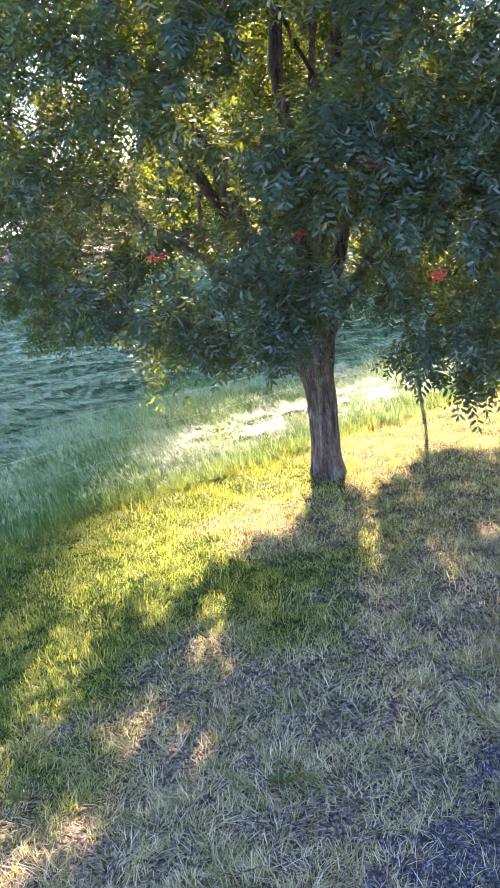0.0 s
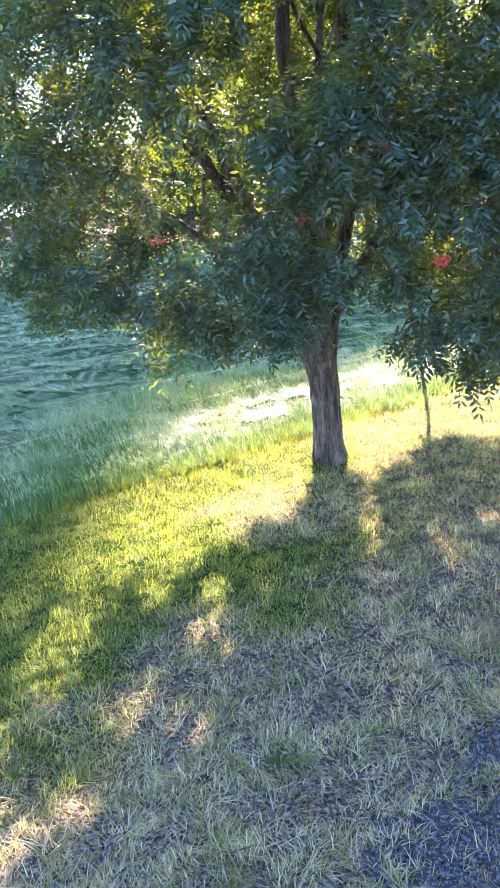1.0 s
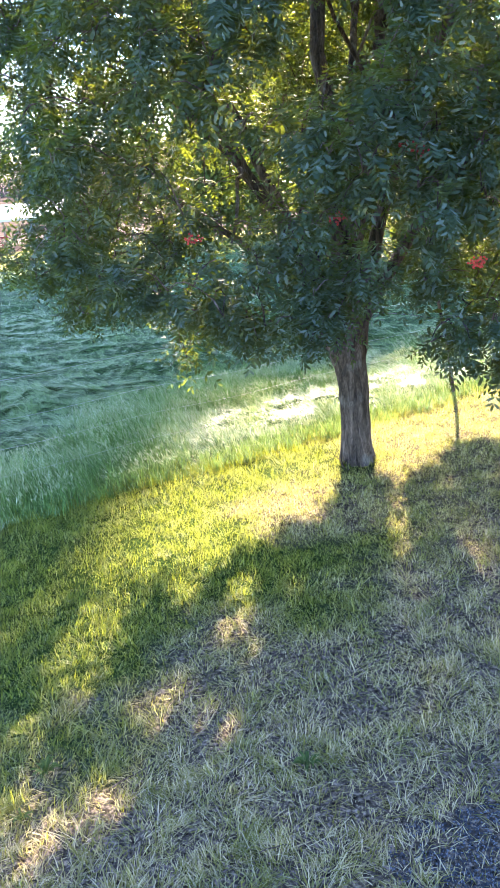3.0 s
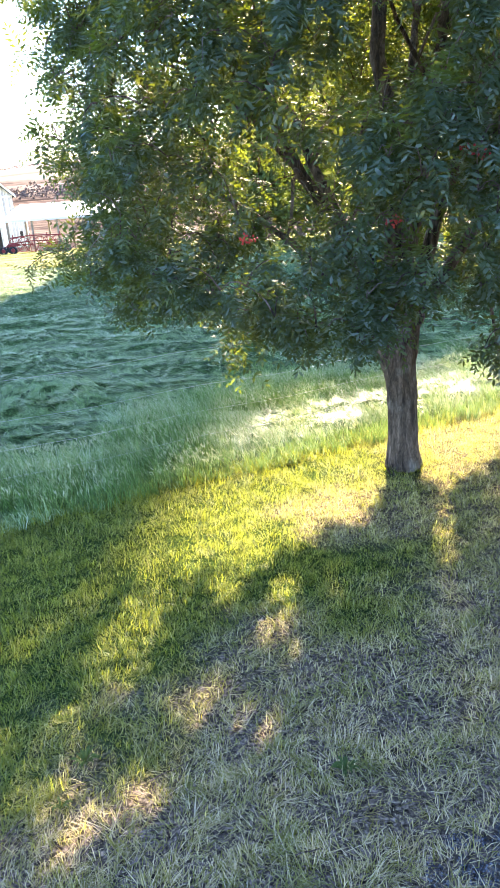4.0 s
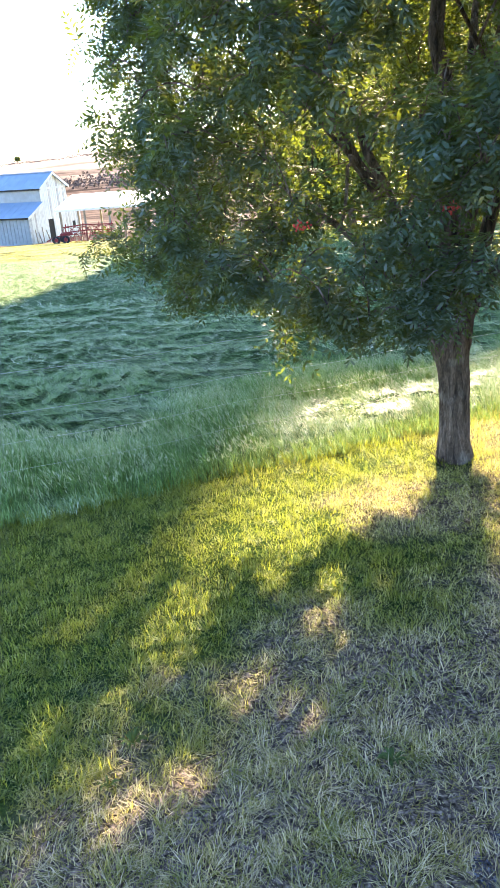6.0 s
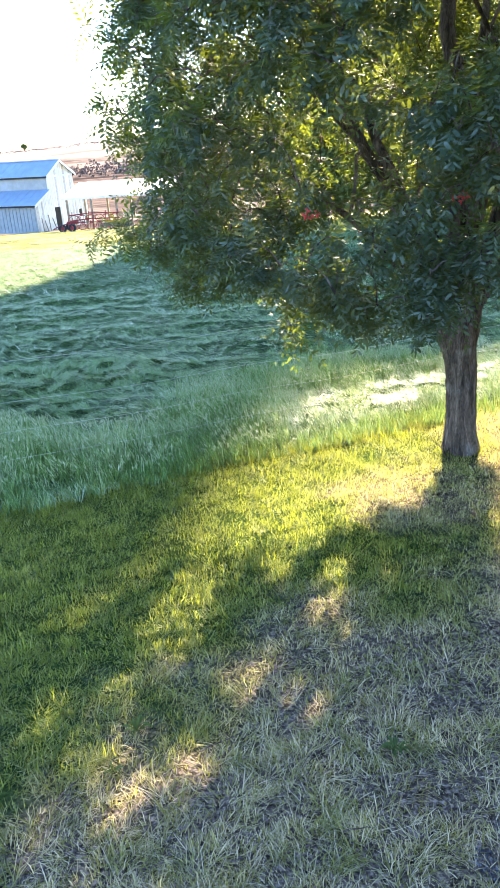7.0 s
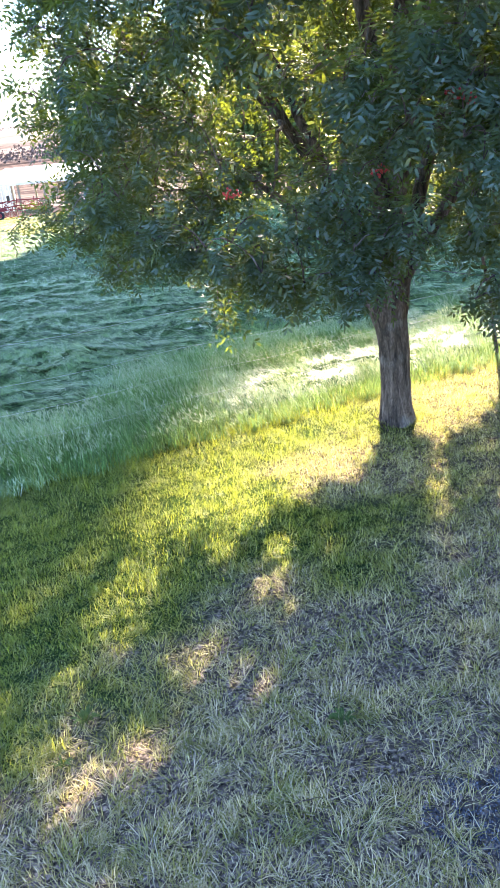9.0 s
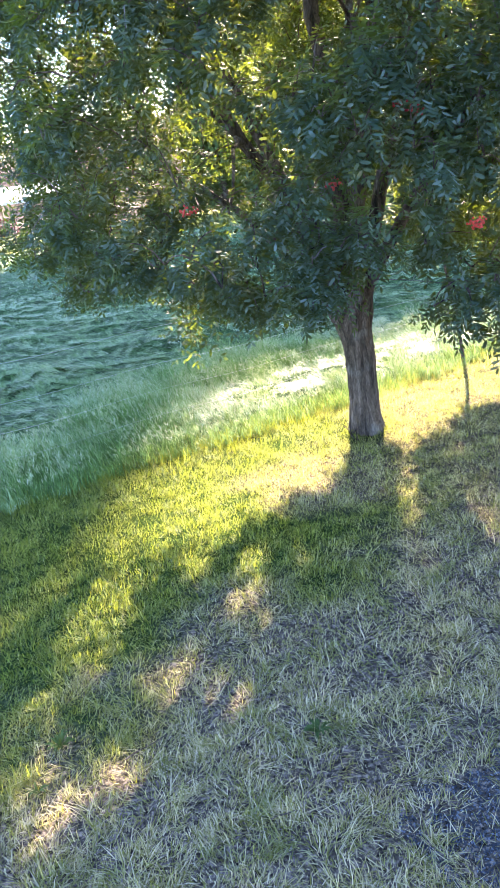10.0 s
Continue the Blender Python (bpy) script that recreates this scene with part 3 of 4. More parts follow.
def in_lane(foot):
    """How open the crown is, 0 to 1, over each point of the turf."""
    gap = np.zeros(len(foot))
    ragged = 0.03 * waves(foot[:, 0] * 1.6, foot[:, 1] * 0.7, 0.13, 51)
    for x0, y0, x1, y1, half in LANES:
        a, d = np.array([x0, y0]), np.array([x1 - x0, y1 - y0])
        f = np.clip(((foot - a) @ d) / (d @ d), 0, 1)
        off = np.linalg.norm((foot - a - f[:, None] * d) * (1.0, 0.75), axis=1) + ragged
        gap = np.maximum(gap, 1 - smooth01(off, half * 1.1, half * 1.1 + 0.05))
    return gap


def lets_sun_under(p):
    """The underside of the crown lifts towards the sun: how surely a leaf there is missing, so that the turf beyond this line stays lit."""
    foot = shade_foot(p)
    line = np.interp(foot[:, 0], [-2.22, -1.99, -1.74, -1.45, -1.34, -1.25, -1.12, -1.02, -0.81, -0.51, -0.41, -0.3, -0.15, 0.05, 0.12, 0.39, 0.62, 0.75, 1.0, 1.2, 1.5, 2.3],
                     [-1.20, -1.25, -1.39, -1.49, -1.34, -1.45, -1.59, -1.36, -1.16, -1.02, -0.88, -0.62, -0.25, -0.20, -0.40, -0.29, 0.0, 0.5, 0.6, 0.35, 0.45, 1.2])
    edge = line + 0.06 * np.sin(foot[:, 0] * 17 + foot[:, 1] * 11) + 0.05 * np.sin(foot[:, 0] * 41 + p[:, 2] * 9)
    return smooth01(foot[:, 1] - edge, -0.20, -0.02)


def make_rowan():
    rng = np.random.default_rng(7)
    gz = float(land(*TREE))
    tree = tagged(new("rowan_tree"), "leafy rowan with forked furrowed trunk and red berries", "tree")
    tree.location = (*TREE, gz)
    # the trunk leans a little away from the meadow side at its foot
    th = np.linspace(0, 2 * np.pi, 40, endpoint=False)
    rows = []
    for k, h in enumerate(np.linspace(-0.06, 0.98, 30)):
        rad = 0.092 + 0.030 * math.exp(-max(h, 0) / 0.10) + 0.045 * float(smooth01(h, 0.55, 0.95))
        cx = -0.03 * h - 0.05 * float(smooth01(h, 0.5, 0.95))
        cy = 0.05 * h
        furrow = 0.006 * np.sin(th * 9 + 5 * np.sin(h * 4) + 1.3) + 0.005 * np.sin(th * 14 + h * 9) + 0.012 * np.sin(th * 3 + h * 2)
        rr = rad + furrow + rng.normal(0, 0.0025, 40)
        flat = 1 + 0.25 * float(smooth01(h, 0.7, 0.98))
        rows.append(np.stack([cx + rr * np.cos(th) * flat, cy + rr * np.sin(th), np.full(40, h)], -1))
    V = np.concatenate(rows)
    i, j = np.meshgrid(np.arange(29), np.arange(40), indexing="ij")
    k = (j + 1) % 40
    F = np.stack([i * 40 + j, i * 40 + k, (i + 1) * 40 + k, (i + 1) * 40 + j], -1).reshape(-1, 4)
    mesh_part("trunk", raw_mesh("trunk", V, F, BARK, True), tree, "brown furrowed trunk")
    # small suckers at the foot
    for k in range(5):
        a = 2.6 + 0.28 * k
        foot = np.array([0.125 * math.cos(a), 0.125 * math.sin(a) - 0.09, 0.0])
        Q = bent(foot, foot + (-0.035 + 0.02 * rng.normal(), -0.01, 0.05 + 0.04 * rng.random()), 0.005, 4, rng, 0.1)
        mesh_part("sucker", raw_mesh("sucker", *tube(Q, np.linspace(0.005, 0.002, 4), 5), BARK, True), tree)
    # main limbs from the fork
    fork = np.array([-0.03, 0.05, 0.80])
    ends = [(-1.15, 1.0, 1.05, 0.034), (-0.18, 0.30, 3.6, 0.062), (0.9, -0.1, 2.6, 0.05), (-1.3, -0.5, 2.3, 0.045), (1.5, 0.3, 1.9, 0.045), (0.4, 1.2, 2.4, 0.045), (-1.0, 1.1, 2.4, 0.04), (0.1, -1.0, 2.6, 0.04)]
    limbs = []
    for ex, ey, ez, rad in ends:
        P = bent(fork, fork + np.array([ex, ey, ez]), 0.10, 12, rng, 0.05)
        R = np.linspace(rad, rad * 0.42, 12)
        limbs.append((P, R))
        mesh_part("limb", raw_mesh("limb", *tube(P, R, 10), BARK, True), tree)
        for _ in range(5):
            a = rng.integers(4, 11)
            out = P[a] - fork
            out[2] *= 0.2
            out = out / (np.linalg.norm(out) + 1e-6) + rng.normal(0, 0.55, 3)
            L = rng.uniform(0.8, 1.5)
            Q = bent(P[a], P[a] + out / np.linalg.norm(out) * L + (0, 0, -0.1), 0.15, 8, rng, 0.1)
            # no bare wood hangs out of the crown
            if Q[-1][2] < 1.55 or np.hypot(Q[-1][0] - 0.08, Q[-1][1]) > 1.7:
                continue
            r2 = np.linspace(R[a] * 0.45, 0.006, 8)
            limbs.append((Q, r2))
            mesh_part("branch", raw_mesh("branch", *tube(Q, r2, 6), BARK, True), tree)
    # shoots fill an uneven crown, thickest in its outer shell
    # hollows in the face of the crown, through which its sunlit far side shows: place, radius and how empty
    hollows = [(-1.30, -1.0, 1.97, 0.20, 0.6), (-1.06, -1.0, 2.10, 0.20, 0.7), (-0.81, -1.0, 1.98, 0.20, 0.97), (-0.60, -1.0, 2.32, 0.12, 0.9), (-0.28, -1.0, 2.55, 0.15, 0.95),
               (-0.82, -1.0, 1.62, 0.10, 0.4), (-0.50, -1.0, 1.68, 0.10, 0.4), (-0.06, -1.0, 1.64, 0.10, 0.6), (0.35, -1.0, 2.55, 0.12, 0.8), (0.45, -1.0, 1.45, 0.13, 0.8)]
    drive = np.array([-1.10, -4.90, 2.09])
    tips = []
    shaded = collections.Counter()
    tries = 0
    # first the crown at large, then more shoots on its far side where the sun would come through
    while tries < 46000:
        more = len(tips) >= 6300
        tries += 1 if more else 0
        az = rng.uniform(0, np.pi) if more else rng.uniform(0, 2 * np.pi) if len(tips) < 3500 else -rng.uniform(0.1, np.pi - 0.1)
        z = rng.uniform(0.92, 5.2)
        if z > 3.2 and not more and rng.random() < (0.6 if math.cos(az) < 0.1 else 0.3):
            continue
        full = 0.92 + 0.08 * float(smooth01(z, 0.95, 1.5)) if z < 2.9 else math.sqrt(max(0.03, 1 - ((z - 2.9) / 2.3) ** 2))
        rad = rng.uniform(0.2 if len(tips) < 3500 or more else 0.5, 1.0) ** 0.5
        lump = 1 + 0.12 * noise.noise((1.6 * math.cos(az), 1.6 * math.sin(az), 1.1 * z)) + 0.10 * noise.noise((4 * math.cos(az), 4 * math.sin(az), 2.7 * z))
        q = rad * full * lump
        # one low limb reaches out further towards the barn
        wide = 2.55 if math.cos(az) > 0 else 2.12 + 0.34 * math.exp(-((z - 1.55) / 0.17) ** 2) + 0.12 * float(smooth01(z, 2.3, 2.7))
        p = np.array([0.08 + wide * q * math.cos(az), 0.05 + (2.35 if math.sin(az) > 0 else 2.05) * q * math.sin(az), z])
        floor = float(np.interp(p[0], [-2.4, -1.95, -1.6, -1.3, -1.0, -0.6, -0.2, 0.1, 0.4, 0.7], [1.50, 1.47, 1.43, 1.35, 1.25, 1.17, 1.26, 1.12, 0.98, 0.88]))
        floor += 0.24 * noise.noise((p[0] * 2.7, p[1] * 2.2, 3.3)) - 0.13 * (p[1] + 0.7)
        if len(tips) > 5100 and not more and p[0] < -0.9 + 0.4 * rng.normal():
            continue
        if p[0] < -2.5 or p[2] < floor or rng.random() < float(lets_sun_under(p[None])[0]):
            continue
        if np.hypot(p[0] + 0.03, p[1]) < 0.28 and p[2] < 1.2:
            continue
        if noise.noise((p[0] * 1.5 + 7, p[1] * 1.5, p[2] * 1.7)) > 0.40 and rng.random() < 0.5:
            continue
        empty = 0.0
        for hx, hy, hz, hr, he in hollows:
            h = np.array([hx, hy, hz])
            line = (h - drive) / np.linalg.norm(h - drive)
            off = p - h
            along = float(off @ line)
            if abs(along) < 1.2 and np.linalg.norm(off - along * line) < hr + 0.04:
                empty = max(empty, he)
        if rng.random() < empty:
            continue
        # the end towards the barn is thin and lacy
        if rng.random() < 0.64 * (1 - float(smooth01(p[0], -2.0, -1.6))):
            continue
        if not more and -0.5 < p[0] < 0.7 and rng.random() < 0.2:
            continue
        foot = shade_foot(p[None])[0]
        cell = (int(math.floor(foot[0] / 0.2)), int(math.floor(foot[1] / 0.2)))
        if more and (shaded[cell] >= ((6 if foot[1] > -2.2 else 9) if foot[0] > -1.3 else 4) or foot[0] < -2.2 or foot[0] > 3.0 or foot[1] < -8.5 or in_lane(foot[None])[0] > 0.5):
            continue
        if not more and rad < 0.75 and rng.random() < 0.45:
            continue
        shaded[cell] += 1
        tips.append(p)
    # sprays that droop on the sunward side, in full sun
    sprays = len(tips)
    for sx, sy, sz, count in SPRAYS:
        for _ in range(count):
            tips.append(np.array([sx, sy, sz]) + rng.normal(0, 1, 3) * (0.06, 0.10, 0.08))
    tips = np.array(tips)
    # every shoot springs from the nearest wood that lies further in
    order = np.argsort(np.linalg.norm((tips - fork) * (1, 1, 0.7), axis=1))
    nodes = np.concatenate([P for P, _ in limbs] + [tips])
    reach = np.linalg.norm((nodes - fork) * (1, 1, 0.7), axis=1)
    grown = np.arange(len(nodes)) < len(nodes) - len(tips)
    first = len(nodes) - len(tips)
    twigs, base, ray, droop = [], [], [], []
    for t in order:
        p = tips[t]
        dist = np.linalg.norm(nodes - p, axis=1) + np.where(grown & (reach < reach[first + t]), 0, 99)
        a = nodes[np.argmin(dist)]
        grown[first + t] = True
        Q = bent(a, p, 0.03, 4, rng, 0.05)
        thick = 0.003 + 0.003 * float(rng.random())
        twigs.append(tube(Q, np.linspace(thick, 0.002, 4), 3))
        along = p - a
        along /= np.linalg.norm(along) + 1e-6
        # leaves stand in a whorl round the end of the shoot and hang outwards
        turn = rng.uniform(0, 2 * np.pi)
        s1 = np.cross(along, (0.3, 0.2, 0.93))
        s1 /= np.linalg.norm(s1) + 1e-6
        s2 = np.cross(along, s1)
        for k in range(rng.integers(8, 12)):
            at = p + (a - p) * rng.uniform(0, 0.7) ** 1.2 + rng.normal(0, 0.012, 3)
            ang = turn + 2.4 * k
            d = along * rng.uniform(0.1, 0.9) + (s1 * math.cos(ang) + s2 * math.sin(ang)) * 0.85 + rng.normal(0, 0.22, 3)
            d[2] -= 0.45
            base.append(at)
            droop.append(t >= sprays and np.linalg.norm(at - p) < 0.35)
            ray.append(d / np.linalg.norm(d))
    base, ray = np.array(base), np.array(ray)
    mid = base + ray * 0.06
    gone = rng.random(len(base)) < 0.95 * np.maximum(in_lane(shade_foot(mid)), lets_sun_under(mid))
    gone &= ~np.array(droop)
    base, ray = base[~gone], ray[~gone]
    n = len(base)
    side = np.cross(ray, np.array([0.0, 0.0, 1.0]) + rng.normal(0, 0.35, (n, 3)))
    side /= np.linalg.norm(side, axis=1)[:, None]
    length = rng.uniform(0.09, 0.155, n)
    inner = np.hypot((base[:, 0] - 0.08) / 2.1, base[:, 1] / 2.1) < 0.68
    high = ~inner & (base[:, 2] > 3.1)
    face = ~inner & ~high & (base[:, 1] < -1.2) & (base[:, 2] < 2.7)
    V, F = joined([leaf_arrays(base[m], ray[m], side[m], length[m] * size, pairs, rng, full) for m, size, pairs, full in ((face, 1.0, 5, True), (~face & ~high & ~inner, 1.0, 5, False), (inner, 1.3, 3, False), (high, 1.5, 3, False))])
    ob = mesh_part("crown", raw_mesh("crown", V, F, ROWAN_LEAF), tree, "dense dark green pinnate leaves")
    tagged(ob, kind="stuff")
    ob = mesh_part("twigwork", raw_mesh("twigwork", *joined(twigs), BARK, True), tree)
    tagged(ob, kind="stuff")
    return tree


make_rowan()


# ---- tree row added out of view behind the crown, to shade the meadow ----
def skyline(x):
    """Height of the added row's uneven top, cut to shape its shadow's edge."""
    return np.interp(x, [0, 3.8, 4.7, 7, 9.5, 11.8, 12.4, 12.9, 13.3, 13.8, 14.4, 15.2, 15.8, 16.5, 18, 22, 28], [16, 22.2, 25.0, 30.3, 34.0, 34.4, 33.4, 32.2, 31.5, 30.85, 30.2, 30.0, 29.8, 29.2, 28.2, 27.6, 27.0])


def make_far_tree(x, y, height, radius, seed):
    rng = np.random.default_rng(seed)
    tree = tagged(new("shade_tree"), "tall narrow poplar added beyond the meadow to shade it", "tree", "trees of the windbreak")
    tree.location = (x, y, float(land(x, y)))
    P = bent((0, 0, -0.2), (rng.normal(0, 0.4), rng.normal(0, 0.4), height * 0.8), 0.0, 9, rng, 0.1)
    mesh_part("trunk", raw_mesh("trunk", *tube(P, np.linspace(0.36, 0.07, 9), 9), BARK, True), tree)
    for _ in range(18):
        a = P[rng.integers(2, 8)]
        az = rng.uniform(0, 2 * np.pi)
        L = radius * rng.uniform(0.5, 0.95) * (1.05 - 0.55 * a[2] / height)
        b = a + np.array([math.cos(az) * L, math.sin(az) * L, L * 0.35])
        Q = bent(a, b, 0.2, 6, rng, 0.1)
        mesh_part("limb", raw_mesh("limb", *tube(Q, np.linspace(0.09, 0.02, 6), 5), BARK, True), tree)
    cl = []
    while len(cl) < 800:
        u = rng.normal(0, 1, 3)
        u /= np.linalg.norm(u)
        rad = rng.uniform(0.1, 1) ** 0.45
        p = np.array([0, 0, height * 0.51]) + np.sign(u) * np.abs(u) ** np.array([0.75, 0.75, 0.55]) * np.array([radius, radius, height * 0.49]) * rad * (1 + 0.06 * math.sin(4 * u[0] + 5 * u[2] + seed))
        if p[2] < skyline(x + p[0]) - 0.3 + 0.25 * rng.normal():
            cl.append(p)
    cl = np.array(cl)
    n = 22
    C = np.repeat(cl, n, 0) + rng.normal(0, 0.33, (len(cl) * n, 3))
    C = C[C[:, 2] < skyline(x + C[:, 0]) + 0.1]
    m = len(C)
    a = rng.normal(0, 1, (m, 3))
    a /= np.linalg.norm(a, axis=1)[:, None]
    b = np.cross(a, rng.normal(0, 1, (m, 3)))
    b /= np.linalg.norm(b, axis=1)[:, None]
    s = rng.uniform(0.20, 0.38, m)[:, None]
    V = np.stack([C - a * s, C + b * s * 0.55, C + a * s, C - b * s * 0.55], 1).reshape(-1, 3)
    tagged(mesh_part("crown", raw_mesh("crown", V, np.arange(4 * m).reshape(m, 4), FAR_LEAF), tree), kind="stuff")


for wx, wh, wr, ws in ((3.3, 25.0, 2.6, 1), (5.9, 30.0, 2.7, 2), (8.5, 34.6, 2.7, 3), (11.0, 36.4, 2.7, 4), (13.4, 35.0, 2.5, 5), (15.8, 32.6, 2.5, 6), (18.4, 31.0, 2.7, 7), (21.2, 30.2, 2.9, 10), (24.2, 29.6, 3.2, 11)):
    make_far_tree(wx, 62.2, wh, wr, ws)


# ---- the wire fence ----
def fence_y(x):
    return 5.60 + 0.53 * x


def make_fence():
    fence = tagged(new("wire_fence"), "four pale wires on thin dark stakes in tall grass", "fence")
    for h, sag in ((0.18, 0.01), (0.37, 0.01), (0.57, 0.015), (0.84, 0.02)):
        pts = []
        for x in np.linspace(-4.0, 9.0, 60):
            y = fence_y(x)
            pts.append((x, y, float(land(x, y)) + h - sag * abs(math.sin((x - 2.86) * math.pi / 7.0))))
        mesh_part("wire", raw_mesh("wire", *tube(pts, np.full(60, 0.0010), 5), WIRE, True), fence)
    for x in (-7.5, 9.5):
        y = fence_y(x)
        z = float(land(x, y))
        P = [(x + 0.02 * (1 - s), y, z - 0.1 + 1.2 * s) for s in np.linspace(0, 1, 8)]
        mesh_part("post", raw_mesh("post", *tube(P, np.full(8, 0.03), 8), TIMBER, True), fence)


def make_stake():
    x, y = 2.26, 6.25
    z = float(land(x, y))
    P = [(x + 0.02 * math.sin(5 * s) - 0.17 * s, y + 0.25 * s, z - 0.1 + 1.5 * s) for s in np.linspace(0, 1, 12)]
    st = new("stake", raw_mesh("stake", *tube(P, np.linspace(0.017, 0.012, 12) + 0.0015 * np.sin(np.arange(12) * 2.1), 8), BARK, True))
    tagged(st, "thin dark leaning wooden stake at the edge of the meadow", "stake")


make_stake()
make_fence()


# ---- the barn ----
BARN = (-25.79, 84.2)


def prism(profile, x0, x1):
    """A profile of (y, z) drawn out along x."""
    bm = bmesh.new()
    a = [bm.verts.new((x0, y, z)) for y, z in profile]
    b = [bm.verts.new((x1, y, z)) for y, z in profile]
    bm.faces.new(a)
    bm.faces.new(b[::-1])
    for i in range(len(profile)):
        j = (i + 1) % len(profile)
        bm.faces.new((a[i], b[i], b[j], a[j]))
    bmesh.ops.recalc_face_normals(bm, faces=bm.faces)
    return bm


def make_barn():
    gz = float(land(*BARN)) - 0.1
    barn = tagged(new("barn"), "old white barn with clerestory and blue metal roofs", "barn")
    barn.matrix_world = Matrix.Translation((*BARN, gz)) @ Matrix.Rotation(radians(-25.0), 4, "Z")
    # x runs along the barn (the gable stands at x = 0, the barn goes to -x), y from the near eave to the far one
    lean, nave, far, L = 2.4, 4.2, 2.1, 26.0
    h0, h1, h2, h3 = 2.95, 4.2, 5.7, 7.05
    end, mid = lean + nave + far, lean + nave / 2

    def top(y):
        if y < lean:
            return h0 + (h1 - h0) * y / lean
        if y > lean + nave:
            return h1 - (h1 - h0) * (y - lean - nave) / far
        return h3 - abs(y - mid) * (h3 - h2) / (nave / 2)

    part("nave", prism([(lean, 0), (lean + nave, 0), (lean + nave, h2), (mid, h3), (lean, h2)], -L, -0.10), STEEL, barn)
    part("lean_to", prism([(0.06, 0), (lean - 0.01, 0), (lean - 0.01, h1 - 0.05), (0.06, h0 - 0.05)], -L, -0.10), STEEL, barn)
    part("lean_to", prism([(lean + nave + 0.01, 0), (end, 0), (end, h0 - 0.05), (lean + nave + 0.01, h1 - 0.05)], -L, -0.10), STEEL, barn)
    # gable boards, set apart with dark joints, some of them greyer
    rng = np.random.default_rng(12)
    part("backing", prism([(0.04, 0), (end - 0.04, 0), (end - 0.04, h0 - 0.15), (lean + nave, h1 - 0.15), (lean + nave, h2 - 0.15), (mid, h3 - 0.15), (lean, h2 - 0.15), (lean, h1 - 0.15), (0.04, h0 - 0.15)], -0.095, -0.055), TIMBER, barn)
    y0 = 0.02
    while y0 < end - 0.12:
        y1 = min(y0 + rng.uniform(0.20, 0.30), end)
        if y0 < lean < y1:
            y1 = lean
        elif y0 < lean + nave < y1:
            y1 = lean + nave
        lo = 2.35 if 3.0 < y0 + 0.1 < 4.05 else 1.75 if 6.95 < y0 < 7.5 else 0.02 + 0.12 * rng.random()
        board = prism([(y0, lo), (y1 - 0.03, lo), (y1 - 0.03, top(y1 - 0.03) - 0.05), (y0, top(y0) - 0.05)], -0.05, 0.02 * rng.random())
        part("board", board, OLD_WHITE if rng.random() < 0.35 else WHITE, barn)
        if 6.95 < y0 < 7.5:
            part("board", prism([(y0, 0.05), (y1 - 0.03, 0.05), (y1 - 0.03, 0.95), (y0, 0.95)], -0.05, 0.01), WHITE, barn)
        y0 = y1
    part("door_opening", prism([(2.95, 0), (4.1, 0), (4.1, 2.35), (2.95, 2.35)], -0.054, -0.045), DARK, barn)
    for y in (2.88, 4.1):
        part("door_post", prism([(y, 0), (y + 0.1, 0), (y + 0.1, 2.45), (y, 2.45)], 0.021, 0.07), WHITE, barn)
    part("window_opening", prism([(6.9, 0.95), (7.6, 0.95), (7.6, 1.75), (6.9, 1.75)], -0.054, -0.045), DARK, barn)
    # ribs on the long wall
    for k in range(52):
        x = -0.3 - 0.5 * k
        part("rib", prism([(0.0, 0), (0.06, 0), (0.06, h0 - 0.08), (0.0, h0 - 0.08)], x - 0.06, x + 0.06), STEEL, barn)
    for y0, z0, y1, z1, over in ((-0.3, h0 - 0.14, lean - 0.01, h1, 0.25), (lean - 0.3, h2 - 0.16, mid, h3 + 0.05, 0.3), (lean + nave + 0.3, h2 - 0.16, mid + 0.01, h3 + 0.05, 0.3), (end + 0.3, h0 - 0.14, lean + nave + 0.01, h1, 0.25)):
        roof = part("roof", prism([(y0, z0), (y0, z0 + 0.06), (y1, z1 + 0.06), (y1, z1)], -L - 0.3, over), ROOF, barn, "faded blue metal roof")
        for k in range(27):
            x = -0.4 - k
            part("roof_seam", prism([(y0, z0 + 0.06), (y0, z0 + 0.078), (y1, z1 + 0.078), (y1, z1 + 0.06)], x - 0.03, x + 0.03), ROOF, roof)
        part("fascia", prism([(y0 - 0.01, z0 - 0.12), (y0 - 0.01, z0 + 0.05), (y0 + 0.03, z0 + 0.05), (y0 + 0.03, z0 - 0.12)], -L - 0.3, over), DARK, roof)
    part("ridge_cap", prism([(mid - 0.2, h3 + 0.05), (mid, h3 + 0.16), (mid + 0.2, h3 + 0.05), (mid, h3 + 0.12)], -L - 0.3, 0.3), STEEL, barn)
    for side in (-1, 1):
        part("barge_board", prism([(mid, h3 + 0.1), (mid, h3 - 0.16), (mid + side * (nave / 2 + 0.3), h2 - 0.36), (mid + side * (nave / 2 + 0.3), h2 - 0.06)], 0.301, 0.34), WHITE, barn)
        part("corner_board", prism([(mid + side * (nave / 2 - 0.08) - 0.09, h1 - 0.4), (mid + side * (nave / 2 - 0.08) + 0.09, h1 - 0.4), (mid + side * (nave / 2 - 0.08) + 0.09, h2 - 0.1), (mid + side * (nave / 2 - 0.08) - 0.09, h2 - 0.1)], 0.021, 0.06), WHITE, barn)
    part("barge_board", prism([(-0.3, h0 - 0.32), (-0.3, h0 - 0.06), (lean, h1 + 0.07), (lean, h1 - 0.2)], 0.251, 0.29), WHITE, barn)
